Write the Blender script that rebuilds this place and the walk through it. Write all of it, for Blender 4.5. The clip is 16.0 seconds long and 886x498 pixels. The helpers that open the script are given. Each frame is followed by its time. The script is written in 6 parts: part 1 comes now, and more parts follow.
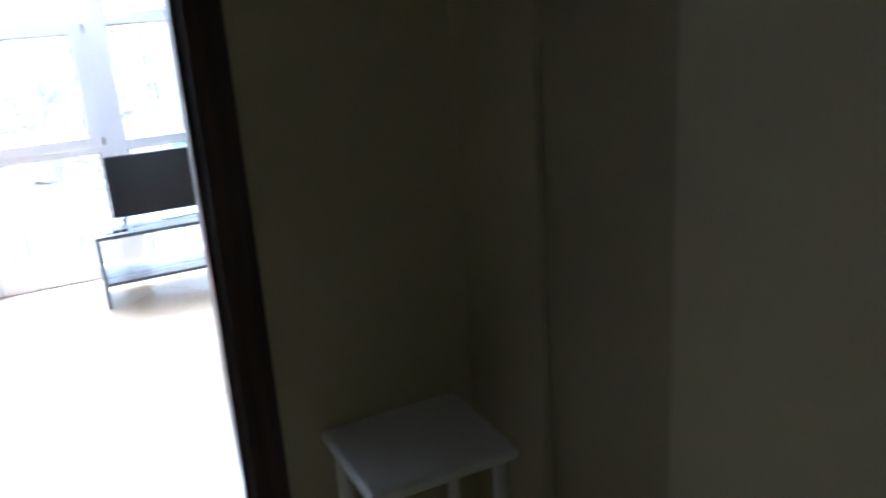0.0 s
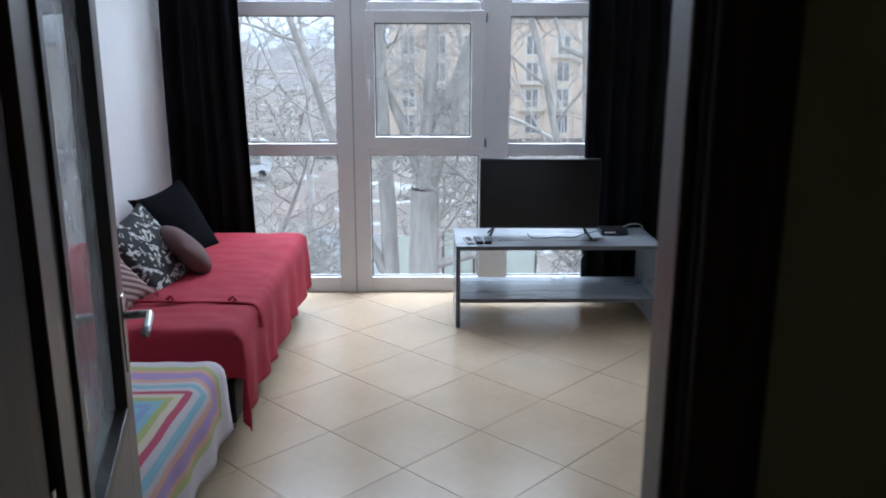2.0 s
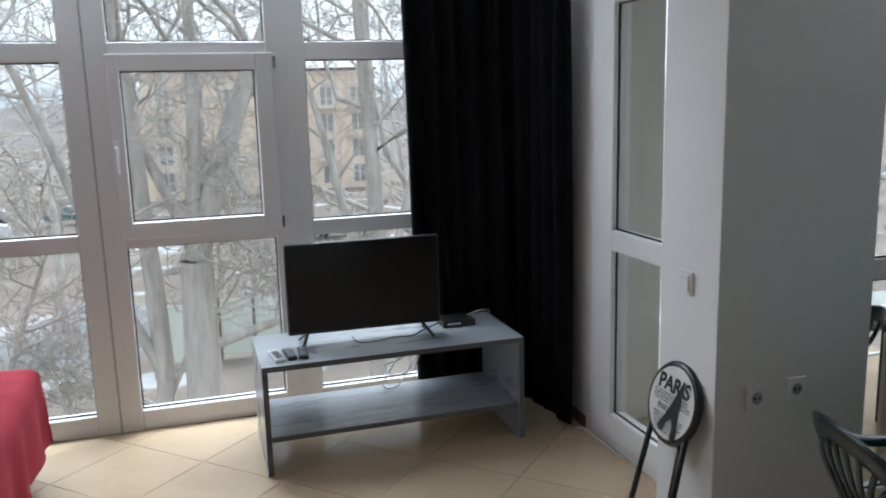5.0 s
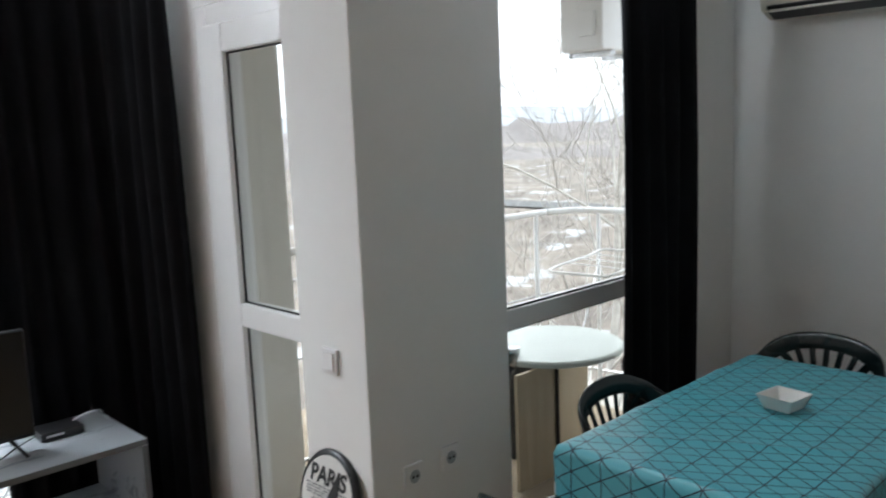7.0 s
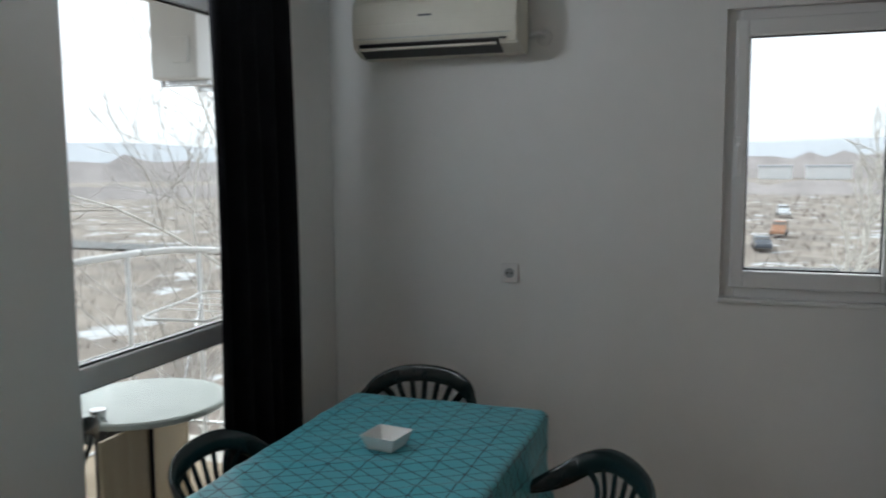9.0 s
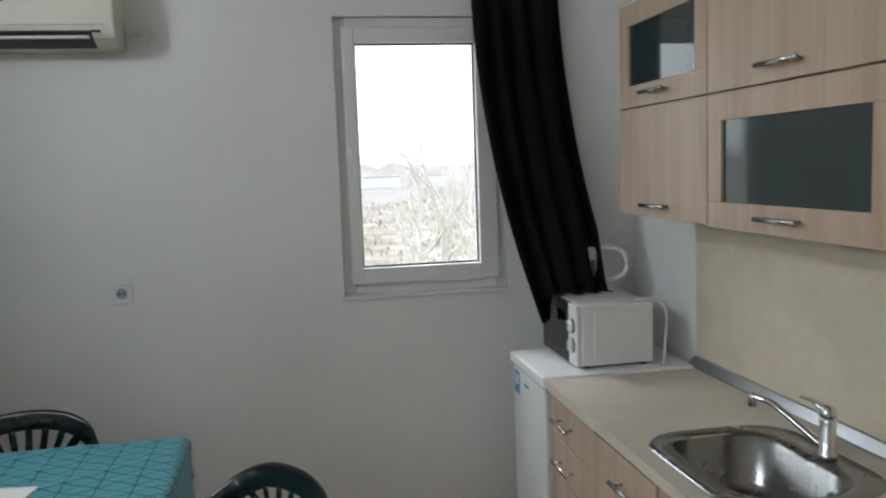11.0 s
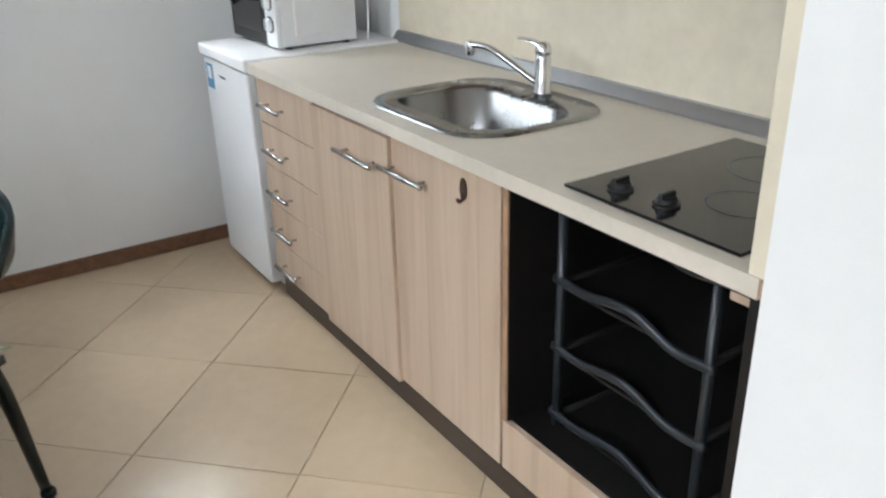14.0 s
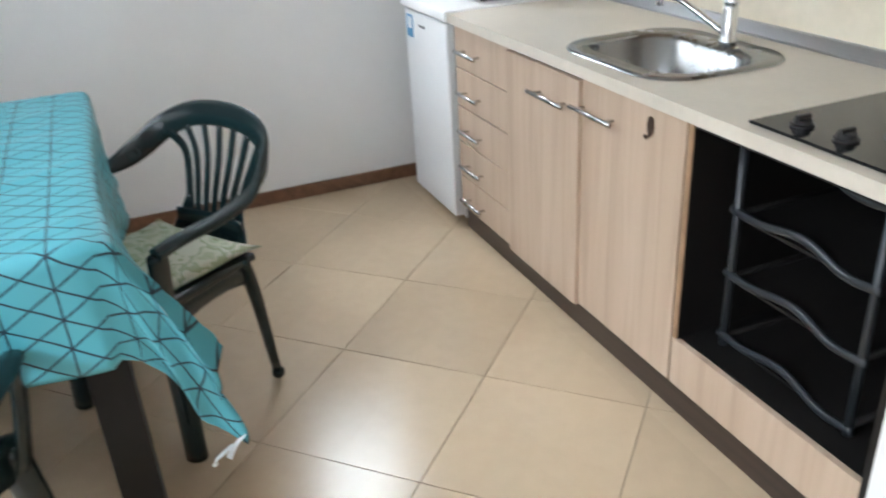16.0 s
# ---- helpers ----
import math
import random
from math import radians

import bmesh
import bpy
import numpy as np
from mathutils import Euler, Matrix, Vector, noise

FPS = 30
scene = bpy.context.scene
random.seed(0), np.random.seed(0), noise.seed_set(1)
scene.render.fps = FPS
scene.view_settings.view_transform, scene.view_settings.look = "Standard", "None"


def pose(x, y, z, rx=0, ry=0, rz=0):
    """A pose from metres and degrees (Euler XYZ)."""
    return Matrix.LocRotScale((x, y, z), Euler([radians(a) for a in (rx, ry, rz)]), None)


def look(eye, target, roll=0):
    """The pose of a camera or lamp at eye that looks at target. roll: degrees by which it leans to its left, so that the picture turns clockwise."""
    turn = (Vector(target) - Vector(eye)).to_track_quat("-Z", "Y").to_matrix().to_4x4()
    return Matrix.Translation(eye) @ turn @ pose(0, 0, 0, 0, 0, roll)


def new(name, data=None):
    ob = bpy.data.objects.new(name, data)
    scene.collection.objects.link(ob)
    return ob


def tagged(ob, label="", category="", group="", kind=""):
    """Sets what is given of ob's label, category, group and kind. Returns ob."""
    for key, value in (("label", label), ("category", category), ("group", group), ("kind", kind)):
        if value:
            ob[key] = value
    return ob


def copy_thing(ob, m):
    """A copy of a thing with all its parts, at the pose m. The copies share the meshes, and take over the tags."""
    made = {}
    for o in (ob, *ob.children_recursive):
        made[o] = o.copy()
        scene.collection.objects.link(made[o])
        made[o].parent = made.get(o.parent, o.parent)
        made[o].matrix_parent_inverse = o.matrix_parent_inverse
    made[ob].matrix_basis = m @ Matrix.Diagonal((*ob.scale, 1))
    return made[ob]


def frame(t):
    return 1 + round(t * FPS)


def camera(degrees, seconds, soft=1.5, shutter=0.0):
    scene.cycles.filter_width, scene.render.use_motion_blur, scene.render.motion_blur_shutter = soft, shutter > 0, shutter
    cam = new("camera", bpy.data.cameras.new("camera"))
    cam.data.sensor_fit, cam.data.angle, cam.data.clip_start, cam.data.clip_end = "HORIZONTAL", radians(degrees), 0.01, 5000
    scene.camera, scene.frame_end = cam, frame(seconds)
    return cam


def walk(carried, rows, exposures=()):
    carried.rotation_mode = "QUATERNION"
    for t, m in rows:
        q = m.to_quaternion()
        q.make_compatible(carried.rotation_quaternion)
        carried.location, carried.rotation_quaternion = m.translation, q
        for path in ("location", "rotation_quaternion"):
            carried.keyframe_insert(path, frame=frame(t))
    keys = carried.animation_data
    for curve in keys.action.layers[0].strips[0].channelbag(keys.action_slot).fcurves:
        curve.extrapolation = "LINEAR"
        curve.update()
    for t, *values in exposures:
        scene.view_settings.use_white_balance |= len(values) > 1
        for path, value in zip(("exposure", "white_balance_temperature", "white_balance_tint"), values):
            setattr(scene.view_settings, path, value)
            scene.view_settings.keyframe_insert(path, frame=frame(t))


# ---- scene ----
cam = camera(57.0, 16.0, soft=1.9, shutter=0.4)
PATH = [
    (0, (0.331, 2.654, 1.948), (1.157, 4.372, 1.342), -3.9),
    (0.5, (0.349, 2.917, 1.755), (0.87, 4.759, 1.178), -5.4),
    (1, (0.34, 3.086, 1.748), (0.604, 4.983, 1.173), -4.6),
    (1.5, (0.4, 3.441, 1.663), (0.504, 5.381, 1.187), 0.1),
    (2, (0.352, 3.686, 1.648), (0.391, 5.628, 1.173), 0.1),
    (2.5, (0.253, 3.99, 1.64), (0.325, 5.941, 1.21), -1.1),
    (3, (0.266, 4.271, 1.641), (0.397, 6.219, 1.21), -1.9),
    (5.3, (0.295, 4.949, 1.657), (0.931, 6.81, 1.295), -2.3),
    (5.5, (0.326, 4.977, 1.662), (1.007, 6.822, 1.297), -2.9),
    (6, (0.392, 5.127, 1.637), (1.405, 6.809, 1.26), -2.2),
    (6.5, (0.425, 5.232, 1.671), (1.67, 6.754, 1.306), -1.9),
    (7, (0.463, 5.257, 1.711), (1.83, 6.687, 1.416), -2.3),
    (7.5, (0.492, 5.264, 1.701), (2.013, 6.535, 1.434), -1.7),
    (8, (0.519, 5.25, 1.713), (2.182, 6.335, 1.473), -1.3),
    (8.5, (0.571, 5.265, 1.689), (2.337, 6.179, 1.47), -1.0),
    (9, (0.693, 5.336, 1.671), (2.569, 5.996, 1.454), -0.4),
    (9.5, (0.744, 5.414, 1.687), (2.692, 5.816, 1.479), 0.2),
    (10, (0.769, 5.523, 1.703), (2.76, 5.565, 1.52), 0.4),
    (10.2, (0.774, 5.566, 1.698), (2.765, 5.494, 1.522), 0.0),
    (12.3, (0.757, 5.502, 1.534), (2.601, 4.847, 1.12), -1.4),
    (12.5, (0.798, 5.553, 1.546), (2.606, 4.855, 1.054), -1.2),
    (13, (0.842, 5.561, 1.482), (2.585, 4.806, 0.854), -1.2),
    (13.5, (0.914, 5.58, 1.416), (2.561, 4.723, 0.672), -1.6),
    (14, (0.959, 5.621, 1.37), (2.492, 4.63, 0.552), -1.5),
    (14.5, (0.939, 5.675, 1.33), (2.368, 4.614, 0.418), -0.7),
    (15, (0.877, 5.726, 1.334), (2.278, 4.673, 0.37), -0.5),
    (15.5, (0.813, 5.796, 1.351), (2.335, 4.93, 0.385), -1.9),
    (16, (0.769, 5.838, 1.404), (2.438, 5.191, 0.512), -3.5),
]
EXPOSURES = ((0.0, 3.1, 4900, 10), (0.4, 1.6, 4700, 10), (0.6, 1.25, 4700, 10), (1.5, 1.2, 5100, 10), (2.5, 1.12, 5400, 10), (3.0, 1.06, 5550, 10), (5.5, 0.9, 5950, 9), (6.5, 1.2, 6150, 9), (7.5, 1.42, 6150, 9), (8.5, 0.97, 6150, 8), (9.5, 0.95, 6150, 8), (10.0, 1.62, 6200, 8), (12.5, 1.68, 6150, 9), (13.0, 1.8, 6150, 9), (14.0, 2.72, 6000, 9), (14.5, 2.72, 6000, 9), (16.0, 2.92, 5950, 9))
walk(cam, [(t, look(eye, target, roll)) for t, eye, target, roll in PATH], EXPOSURES)

# ---- light ----
world = bpy.data.worlds.new("overcast_sky")
scene.world = world
world.use_nodes = True
wn, wl = world.node_tree.nodes, world.node_tree.links
sky = wn.new("ShaderNodeTexSky")
sky.sky_type, sky.sun_disc = "NISHITA", False
sky.sun_elevation, sky.sun_rotation = radians(50), radians(40)
sky.air_density, sky.dust_density, sky.ozone_density = 1.0, 4.0, 1.0
pale = wn.new("ShaderNodeHueSaturation")
pale.inputs["Saturation"].default_value = 0.12
wl.new(sky.outputs[0], pale.inputs["Color"])
cloud = wn.new("ShaderNodeMixRGB")
cloud.inputs[0].default_value, cloud.inputs[2].default_value = 0.6, (6.6, 6.8, 7.0, 1)
wl.new(pale.outputs[0], cloud.inputs[1])
wl.new(cloud.outputs[0], wn["Background"].inputs[0])
wn["Background"].inputs[1].default_value = 0.15
sun_data = bpy.data.lights.new("sun", "SUN")
sun_data.energy, sun_data.angle, sun_data.color = 1.0, radians(45), (1.0, 0.96, 0.9)
sun = new("sun", sun_data)
sun.matrix_world = look((20, 24, 38), (0, 0, 0))


def sky_light(name, eye, target, wide, high, watts):
    """Added lamp standing in for bright sky, high outside or in a window's head."""
    data = bpy.data.lights.new(name, "AREA")
    data.shape, data.size, data.size_y, data.energy, data.color = "RECTANGLE", wide, high, watts, (0.93, 0.97, 1.0)
    new(name, data).matrix_world = look(eye, target)


sky_light("sky_light_front", (0.0, 10.3, 3.6), (0.4, 6.6, 0.4), 3.4, 1.6, 170)
# added lamp inside the front window's head, out of view
sky_light("added_lamp_front_top", (0.4, 9.12, 2.47), (0.4, 5.0, 1.9), 3.2, 0.22, 14)
sky_light("sky_light_balcony", (3.1, 8.7, 3.6), (3.1, 6.4, 0.6), 1.5, 1.2, 110)
# added lamp in the head of the balcony window, behind its invented top pane
sky_light("added_lamp_balcony_top", (2.92, 7.21, 2.44), (3.6, 4.8, 1.7), 0.56, 0.2, 5)
sky_light("sky_light_east", (5.4, 5.0, 3.3), (2.6, 5.0, 0.7), 1.0, 1.0, 12)


# ---- building tools ----
def thing(name, x, y, z, label, category, group="", turn=0.0, kind=""):
    """An empty at the base of a thing, which parents its parts."""
    ob = new(name)
    ob.matrix_basis = pose(x, y, z, 0, 0, turn)
    ob.empty_display_size = 0.1
    return tagged(ob, label, category, group, kind)


def spot(ob):
    m = ob.matrix_basis.copy()
    while ob.parent:
        ob = ob.parent
        m = ob.matrix_basis @ m
    return m


def part(name, bm, material, parent=None, label="", local=False, smooth=False):
    """Links a bmesh as one mesh object. Its coordinates are the world's unless local."""
    if parent and not local:
        bm.transform(spot(parent).inverted())
    if smooth:
        for f in bm.faces:
            f.smooth = True
    me = bpy.data.meshes.new(name)
    bm.to_mesh(me)
    bm.free()
    me.materials.append(material)
    ob = new(name, me)
    if parent:
        ob.parent = parent
    return tagged(ob, label)


def structure(name, bm, material, label, category):
    return tagged(part(name, bm, material), label, category, kind="structure")


def box(x0, y0, z0, x1, y1, z1, bevel=0.0, bm=None, segments=2):
    bm = bm or bmesh.new()
    m = Matrix.LocRotScale(((x0 + x1) / 2, (y0 + y1) / 2, (z0 + z1) / 2), None, (abs(x1 - x0), abs(y1 - y0), abs(z1 - z0)))
    made = bmesh.ops.create_cube(bm, size=1, matrix=m)
    if bevel:
        edges = list({e for v in made["verts"] for e in v.link_edges})
        bmesh.ops.bevel(bm, geom=edges, offset=bevel, segments=segments, profile=0.5, affect="EDGES")
    return bm


def curve_points(points, steps=6):
    """Points along a smooth line through the given ones."""
    p = [Vector(q) for q in points]
    p = [2 * p[0] - p[1]] + p + [2 * p[-1] - p[-2]]
    out = []
    for i in range(1, len(p) - 2):
        for s in range(steps):
            u = s / steps
            out.append(0.5 * (2 * p[i] + (p[i + 1] - p[i - 1]) * u + (2 * p[i - 1] - 5 * p[i] + 4 * p[i + 1] - p[i + 2]) * u * u
                              + (3 * p[i] - p[i - 1] - 3 * p[i + 1] + p[i + 2]) * u ** 3))
    out.append(p[-2])
    return out


def tube(points, rx, ry=None, n=8, steps=6, up=(0, 0, 1), bm=None, taper=1.0):
    """A swept bar with an oval section, rx across and ry along up."""
    bm = bm or bmesh.new()
    ry = ry or rx
    line = curve_points(points, steps) if steps > 1 else [Vector(q) for q in points]
    rings = []
    for i, p in enumerate(line):
        d = (line[min(i + 1, len(line) - 1)] - line[max(i - 1, 0)]).normalized()
        side = d.cross(Vector(up))
        side = side.normalized() if side.length > 1e-4 else d.orthogonal().normalized()
        top = side.cross(d)
        k = 1 + (taper - 1) * i / max(1, len(line) - 1)
        rings.append([bm.verts.new(p + side * (rx * k * math.cos(a)) + top * (ry * k * math.sin(a)))
                      for a in (2 * math.pi * j / n for j in range(n))])
    for a, b in zip(rings, rings[1:]):
        for j in range(n):
            bm.faces.new((a[j], a[(j + 1) % n], b[(j + 1) % n], b[j]))
    bm.faces.new(rings[0][::-1])
    bm.faces.new(rings[-1])
    bmesh.ops.recalc_face_normals(bm, faces=bm.faces)
    return bm


def turned(profile, x=0, y=0, n=32, bm=None):
    """A lathe shape from (radius, height) pairs."""
    bm = bm or bmesh.new()
    rings = [[bm.verts.new((x + r * math.cos(a), y + r * math.sin(a), z)) for a in (2 * math.pi * j / n for j in range(n))] for r, z in profile]
    for a, b in zip(rings, rings[1:]):
        for j in range(n):
            bm.faces.new((a[j], a[(j + 1) % n], b[(j + 1) % n], b[j]))
    bm.faces.new(rings[0][::-1])
    bm.faces.new(rings[-1])
    bmesh.ops.recalc_face_normals(bm, faces=bm.faces)
    return bm


def sheet(nu, nv, where, bm=None, uv=None):
    """A grid of nu x nv cells with corners at where(u, v), u and v from 0 to 1."""
    bm = bm or bmesh.new()
    layer = bm.loops.layers.uv.new("flat") if uv else None
    vs = [[bm.verts.new(where(i / nu, j / nv)) for j in range(nv + 1)] for i in range(nu + 1)]
    for i in range(nu):
        for j in range(nv):
            f = bm.faces.new((vs[i][j], vs[i + 1][j], vs[i + 1][j + 1], vs[i][j + 1]))
            f.smooth = True
            if uv:
                for loop, (a, b) in zip(f.loops, ((i, j), (i + 1, j), (i + 1, j + 1), (i, j + 1))):
                    loop[layer].uv = uv(a / nu, b / nv)
    return bm


def thick(ob, depth, offset=-1.0):
    m = ob.modifiers.new("thickness", "SOLIDIFY")
    m.thickness, m.offset = depth, offset
    return ob


def wavy(x, y, z, scale=1.0, size=1.0):
    return noise.noise(Vector((x, y, z)) * scale) * size


# ---- materials ----
def material(name, colour, rough=0.5, metal=0.0, spread=0.12, scale=6.0, bump=0.0, bump_scale=60.0, stretch=(1, 1, 1), rough_spread=0.0,
             specular=0.5, coat=0.0, random_value=0.0):
    """A plain surface with colour variation at two scales, grain relief and uneven gloss."""
    mat = bpy.data.materials.new(name)
    mat.use_nodes = True
    nt = mat.node_tree
    n, l = nt.nodes, nt.links
    p = n["Principled BSDF"]
    p.inputs["Metallic"].default_value = metal
    p.inputs["Specular IOR Level"].default_value = specular
    p.inputs["Coat Weight"].default_value = coat
    tc, mp = n.new("ShaderNodeTexCoord"), n.new("ShaderNodeMapping")
    mp.inputs["Scale"].default_value = stretch
    l.new(tc.outputs["Object"], mp.inputs["Vector"])
    big, small = n.new("ShaderNodeTexNoise"), n.new("ShaderNodeTexNoise")
    big.inputs["Scale"].default_value, big.inputs["Detail"].default_value = scale, 4
    small.inputs["Scale"].default_value, small.inputs["Detail"].default_value = scale * 9, 3
    add = n.new("ShaderNodeMath")
    add.operation = "MULTIPLY_ADD"
    add.inputs[1].default_value = 0.45
    l.new(mp.outputs[0], big.inputs["Vector"])
    l.new(mp.outputs[0], small.inputs["Vector"])
    l.new(small.outputs[0], add.inputs[0])
    l.new(big.outputs[0], add.inputs[2])
    rng = n.new("ShaderNodeMapRange")
    rng.inputs[1].default_value, rng.inputs[2].default_value = 0.45, 1.0
    rng.inputs[3].default_value, rng.inputs[4].default_value = 1 - spread, 1 + spread
    l.new(add.outputs[0], rng.inputs[0])
    val = rng.outputs[0]
    if random_value:
        info, m2 = n.new("ShaderNodeObjectInfo"), n.new("ShaderNodeMapRange")
        m2.inputs[3].default_value, m2.inputs[4].default_value = 1 - random_value, 1 + random_value
        l.new(info.outputs["Random"], m2.inputs[0])
        mul = n.new("ShaderNodeMath")
        mul.operation = "MULTIPLY"
        l.new(val, mul.inputs[0])
        l.new(m2.outputs[0], mul.inputs[1])
        val = mul.outputs[0]
    hsv = n.new("ShaderNodeHueSaturation")
    hsv.inputs["Color"].default_value = (*colour, 1)
    l.new(val, hsv.inputs["Value"])
    l.new(hsv.outputs[0], p.inputs["Base Color"])
    p.inputs["Roughness"].default_value = rough
    if rough_spread:
        r2 = n.new("ShaderNodeMapRange")
        r2.inputs[1].default_value, r2.inputs[2].default_value = 0.45, 1.0
        r2.inputs[3].default_value, r2.inputs[4].default_value = max(0, rough - rough_spread), rough + rough_spread
        l.new(add.outputs[0], r2.inputs[0])
        l.new(r2.outputs[0], p.inputs["Roughness"])
    if bump:
        grain, b = n.new("ShaderNodeTexNoise"), n.new("ShaderNodeBump")
        grain.inputs["Scale"].default_value, grain.inputs["Detail"].default_value = bump_scale, 5
        b.inputs["Strength"].default_value, b.inputs["Distance"].default_value = bump, 0.004
        l.new(mp.outputs[0], grain.inputs["Vector"])
        l.new(grain.outputs[0], b.inputs["Height"])
        l.new(b.outputs[0], p.inputs["Normal"])
    return mat


def wood(name, light, dark, rough=0.4, axis="z", grain=28.0):
    """Laminate with long grain along one axis."""
    mat = material(name, light, rough, bump=0.05, bump_scale=40)
    nt = mat.node_tree
    n, l = nt.nodes, nt.links
    stretch = {"x": (0.05, 1, 1), "y": (1, 0.05, 1), "z": (1, 1, 0.05)}[axis]
    tc, mp, tex, ramp = n.new("ShaderNodeTexCoord"), n.new("ShaderNodeMapping"), n.new("ShaderNodeTexNoise"), n.new("ShaderNodeValToRGB")
    mp.inputs["Scale"].default_value = stretch
    tex.inputs["Scale"].default_value, tex.inputs["Detail"].default_value, tex.inputs["Distortion"].default_value = grain, 6, 0.6
    ramp.color_ramp.elements[0].position, ramp.color_ramp.elements[1].position = 0.32, 0.66
    ramp.color_ramp.elements[0].color, ramp.color_ramp.elements[1].color = (*dark, 1), (*light, 1)
    l.new(tc.outputs["Object"], mp.inputs["Vector"])
    l.new(mp.outputs[0], tex.inputs["Vector"])
    l.new(tex.outputs[0], ramp.inputs[0])
    l.new(ramp.outputs[0], n["Principled BSDF"].inputs["Base Color"])
    return mat


def maths(n, l, op, a, b=None, c=None):
    m = n.new("ShaderNodeMath")
    m.operation = op
    for i, v in enumerate((a, b, c)):
        if v is None:
            continue
        if isinstance(v, (int, float)):
            m.inputs[i].default_value = v
        else:
            l.new(v, m.inputs[i])
    return m.outputs[0]


def pane_glass(name, tint=(0.93, 0.95, 0.95), dust_sheen=0.0):
    """A thin pane: clear, with a glossy film by its Fresnel, and a pale share for dust and painted reflection."""
    mat = bpy.data.materials.new(name)
    mat.use_nodes = True
    n, l = mat.node_tree.nodes, mat.node_tree.links
    n.remove(n["Principled BSDF"])
    clear, gloss, mix, fr = n.new("ShaderNodeBsdfTransparent"), n.new("ShaderNodeBsdfGlossy"), n.new("ShaderNodeMixShader"), n.new("ShaderNodeLayerWeight")
    clear.inputs[0].default_value = (*tint, 1)
    gloss.inputs["Roughness"].default_value = 0.02
    edge = maths(n, l, "MULTIPLY_ADD", maths(n, l, "POWER", fr.outputs["Facing"], 5.0), 0.7, 0.035)
    fr.inputs[0].default_value = 0.5
    l.new(edge, mix.inputs[0])
    l.new(clear.outputs[0], mix.inputs[1])
    l.new(gloss.outputs[0], mix.inputs[2])
    last = mix
    if dust_sheen:
        # diffuse share: dust on the windows, painted reflection in the door pane
        dust, m2 = n.new("ShaderNodeBsdfDiffuse"), n.new("ShaderNodeMixShader")
        tex, rng = n.new("ShaderNodeTexNoise"), n.new("ShaderNodeMapRange")
        tex.inputs["Scale"].default_value, tex.inputs["Detail"].default_value = 5, 6
        rng.inputs[3].default_value, rng.inputs[4].default_value = dust_sheen * 0.4, dust_sheen
        l.new(tex.outputs[0], rng.inputs[0])
        l.new(rng.outputs[0], m2.inputs[0])
        l.new(mix.outputs[0], m2.inputs[1])
        l.new(dust.outputs[0], m2.inputs[2])
        last = m2
    l.new(last.outputs[0], n["Material Output"].inputs[0])
    return mat


def ramp_material(name, axis_fn, stops, rough=0.8, constant=True, bump=0.3, bump_scale=120):
    """Cloth whose colour follows a number worked out by axis_fn(nodes, links) through stepped stops."""
    mat = material(name, (0.5, 0.5, 0.5), rough, bump=bump, bump_scale=bump_scale)
    n, l = mat.node_tree.nodes, mat.node_tree.links
    ramp = n.new("ShaderNodeValToRGB")
    cr = ramp.color_ramp
    cr.interpolation = "CONSTANT" if constant else "LINEAR"
    while len(cr.elements) < len(stops):
        cr.elements.new(0.5)
    for e, (pos, col) in zip(cr.elements, stops):
        e.position, e.color = pos, (*col, 1)
    l.new(axis_fn(n, l), ramp.inputs[0])
    l.new(ramp.outputs[0], n["Principled BSDF"].inputs["Base Color"])
    return mat


M_WALL = material("white_wall_paint", (0.8, 0.8, 0.79), 0.75, spread=0.03, scale=1.2, bump=0.12, bump_scale=180)
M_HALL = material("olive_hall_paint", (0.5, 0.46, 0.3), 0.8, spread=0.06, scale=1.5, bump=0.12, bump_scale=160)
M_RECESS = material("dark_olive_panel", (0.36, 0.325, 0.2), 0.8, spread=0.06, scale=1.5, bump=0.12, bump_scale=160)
M_CEIL = material("white_ceiling_paint", (0.78, 0.78, 0.77), 0.85, spread=0.02, scale=1.0, bump=0.08, bump_scale=150)
M_TILE = material("beige_floor_tile", (0.54, 0.42, 0.285), 0.21, spread=0.07, scale=2.2, rough_spread=0.02, random_value=0.035)
M_GROUT = material("grey_grout", (0.34, 0.275, 0.2), 0.9, spread=0.2, scale=5)
M_PVC = material("white_pvc", (0.78, 0.78, 0.78), 0.32, spread=0.03, scale=2, rough_spread=0.05)
M_RUBBER = material("black_rubber", (0.02, 0.02, 0.02), 0.6)
M_GLASS = pane_glass("window_glass", dust_sheen=0.02)
M_WENGE = wood("wenge_laminate", (0.075, 0.048, 0.036), (0.03, 0.02, 0.016), 0.36)
M_WENGE_BLACK = wood("black_wenge_bead", (0.02, 0.016, 0.014), (0.01, 0.008, 0.008), 0.4)
M_SKIRT = wood("brown_skirting_wood", (0.2, 0.1, 0.055), (0.11, 0.055, 0.03), 0.4, axis="x")
M_CURTAIN = material("black_curtain_cloth", (0.008, 0.008, 0.0095), 0.8, spread=0.35, scale=5, bump=0.25, bump_scale=220, specular=0.08)
M_RED = material("red_blanket_cloth", (0.33, 0.009, 0.03), 0.85, spread=0.12, scale=4, bump=0.3, bump_scale=260)
M_STAND = material("grey_stand_laminate", (0.36, 0.39, 0.42), 0.3, spread=0.05, scale=3, rough_spread=0.08, stretch=(0.4, 2, 2))
M_STAND_EDGE = material("dark_stand_edging", (0.1, 0.105, 0.11), 0.45, spread=0.1)
M_BLACK = material("black_plastic", (0.012, 0.012, 0.013), 0.35, spread=0.1)
M_SCREEN = material("dark_tv_screen", (0.006, 0.006, 0.007), 0.18, spread=0.1)
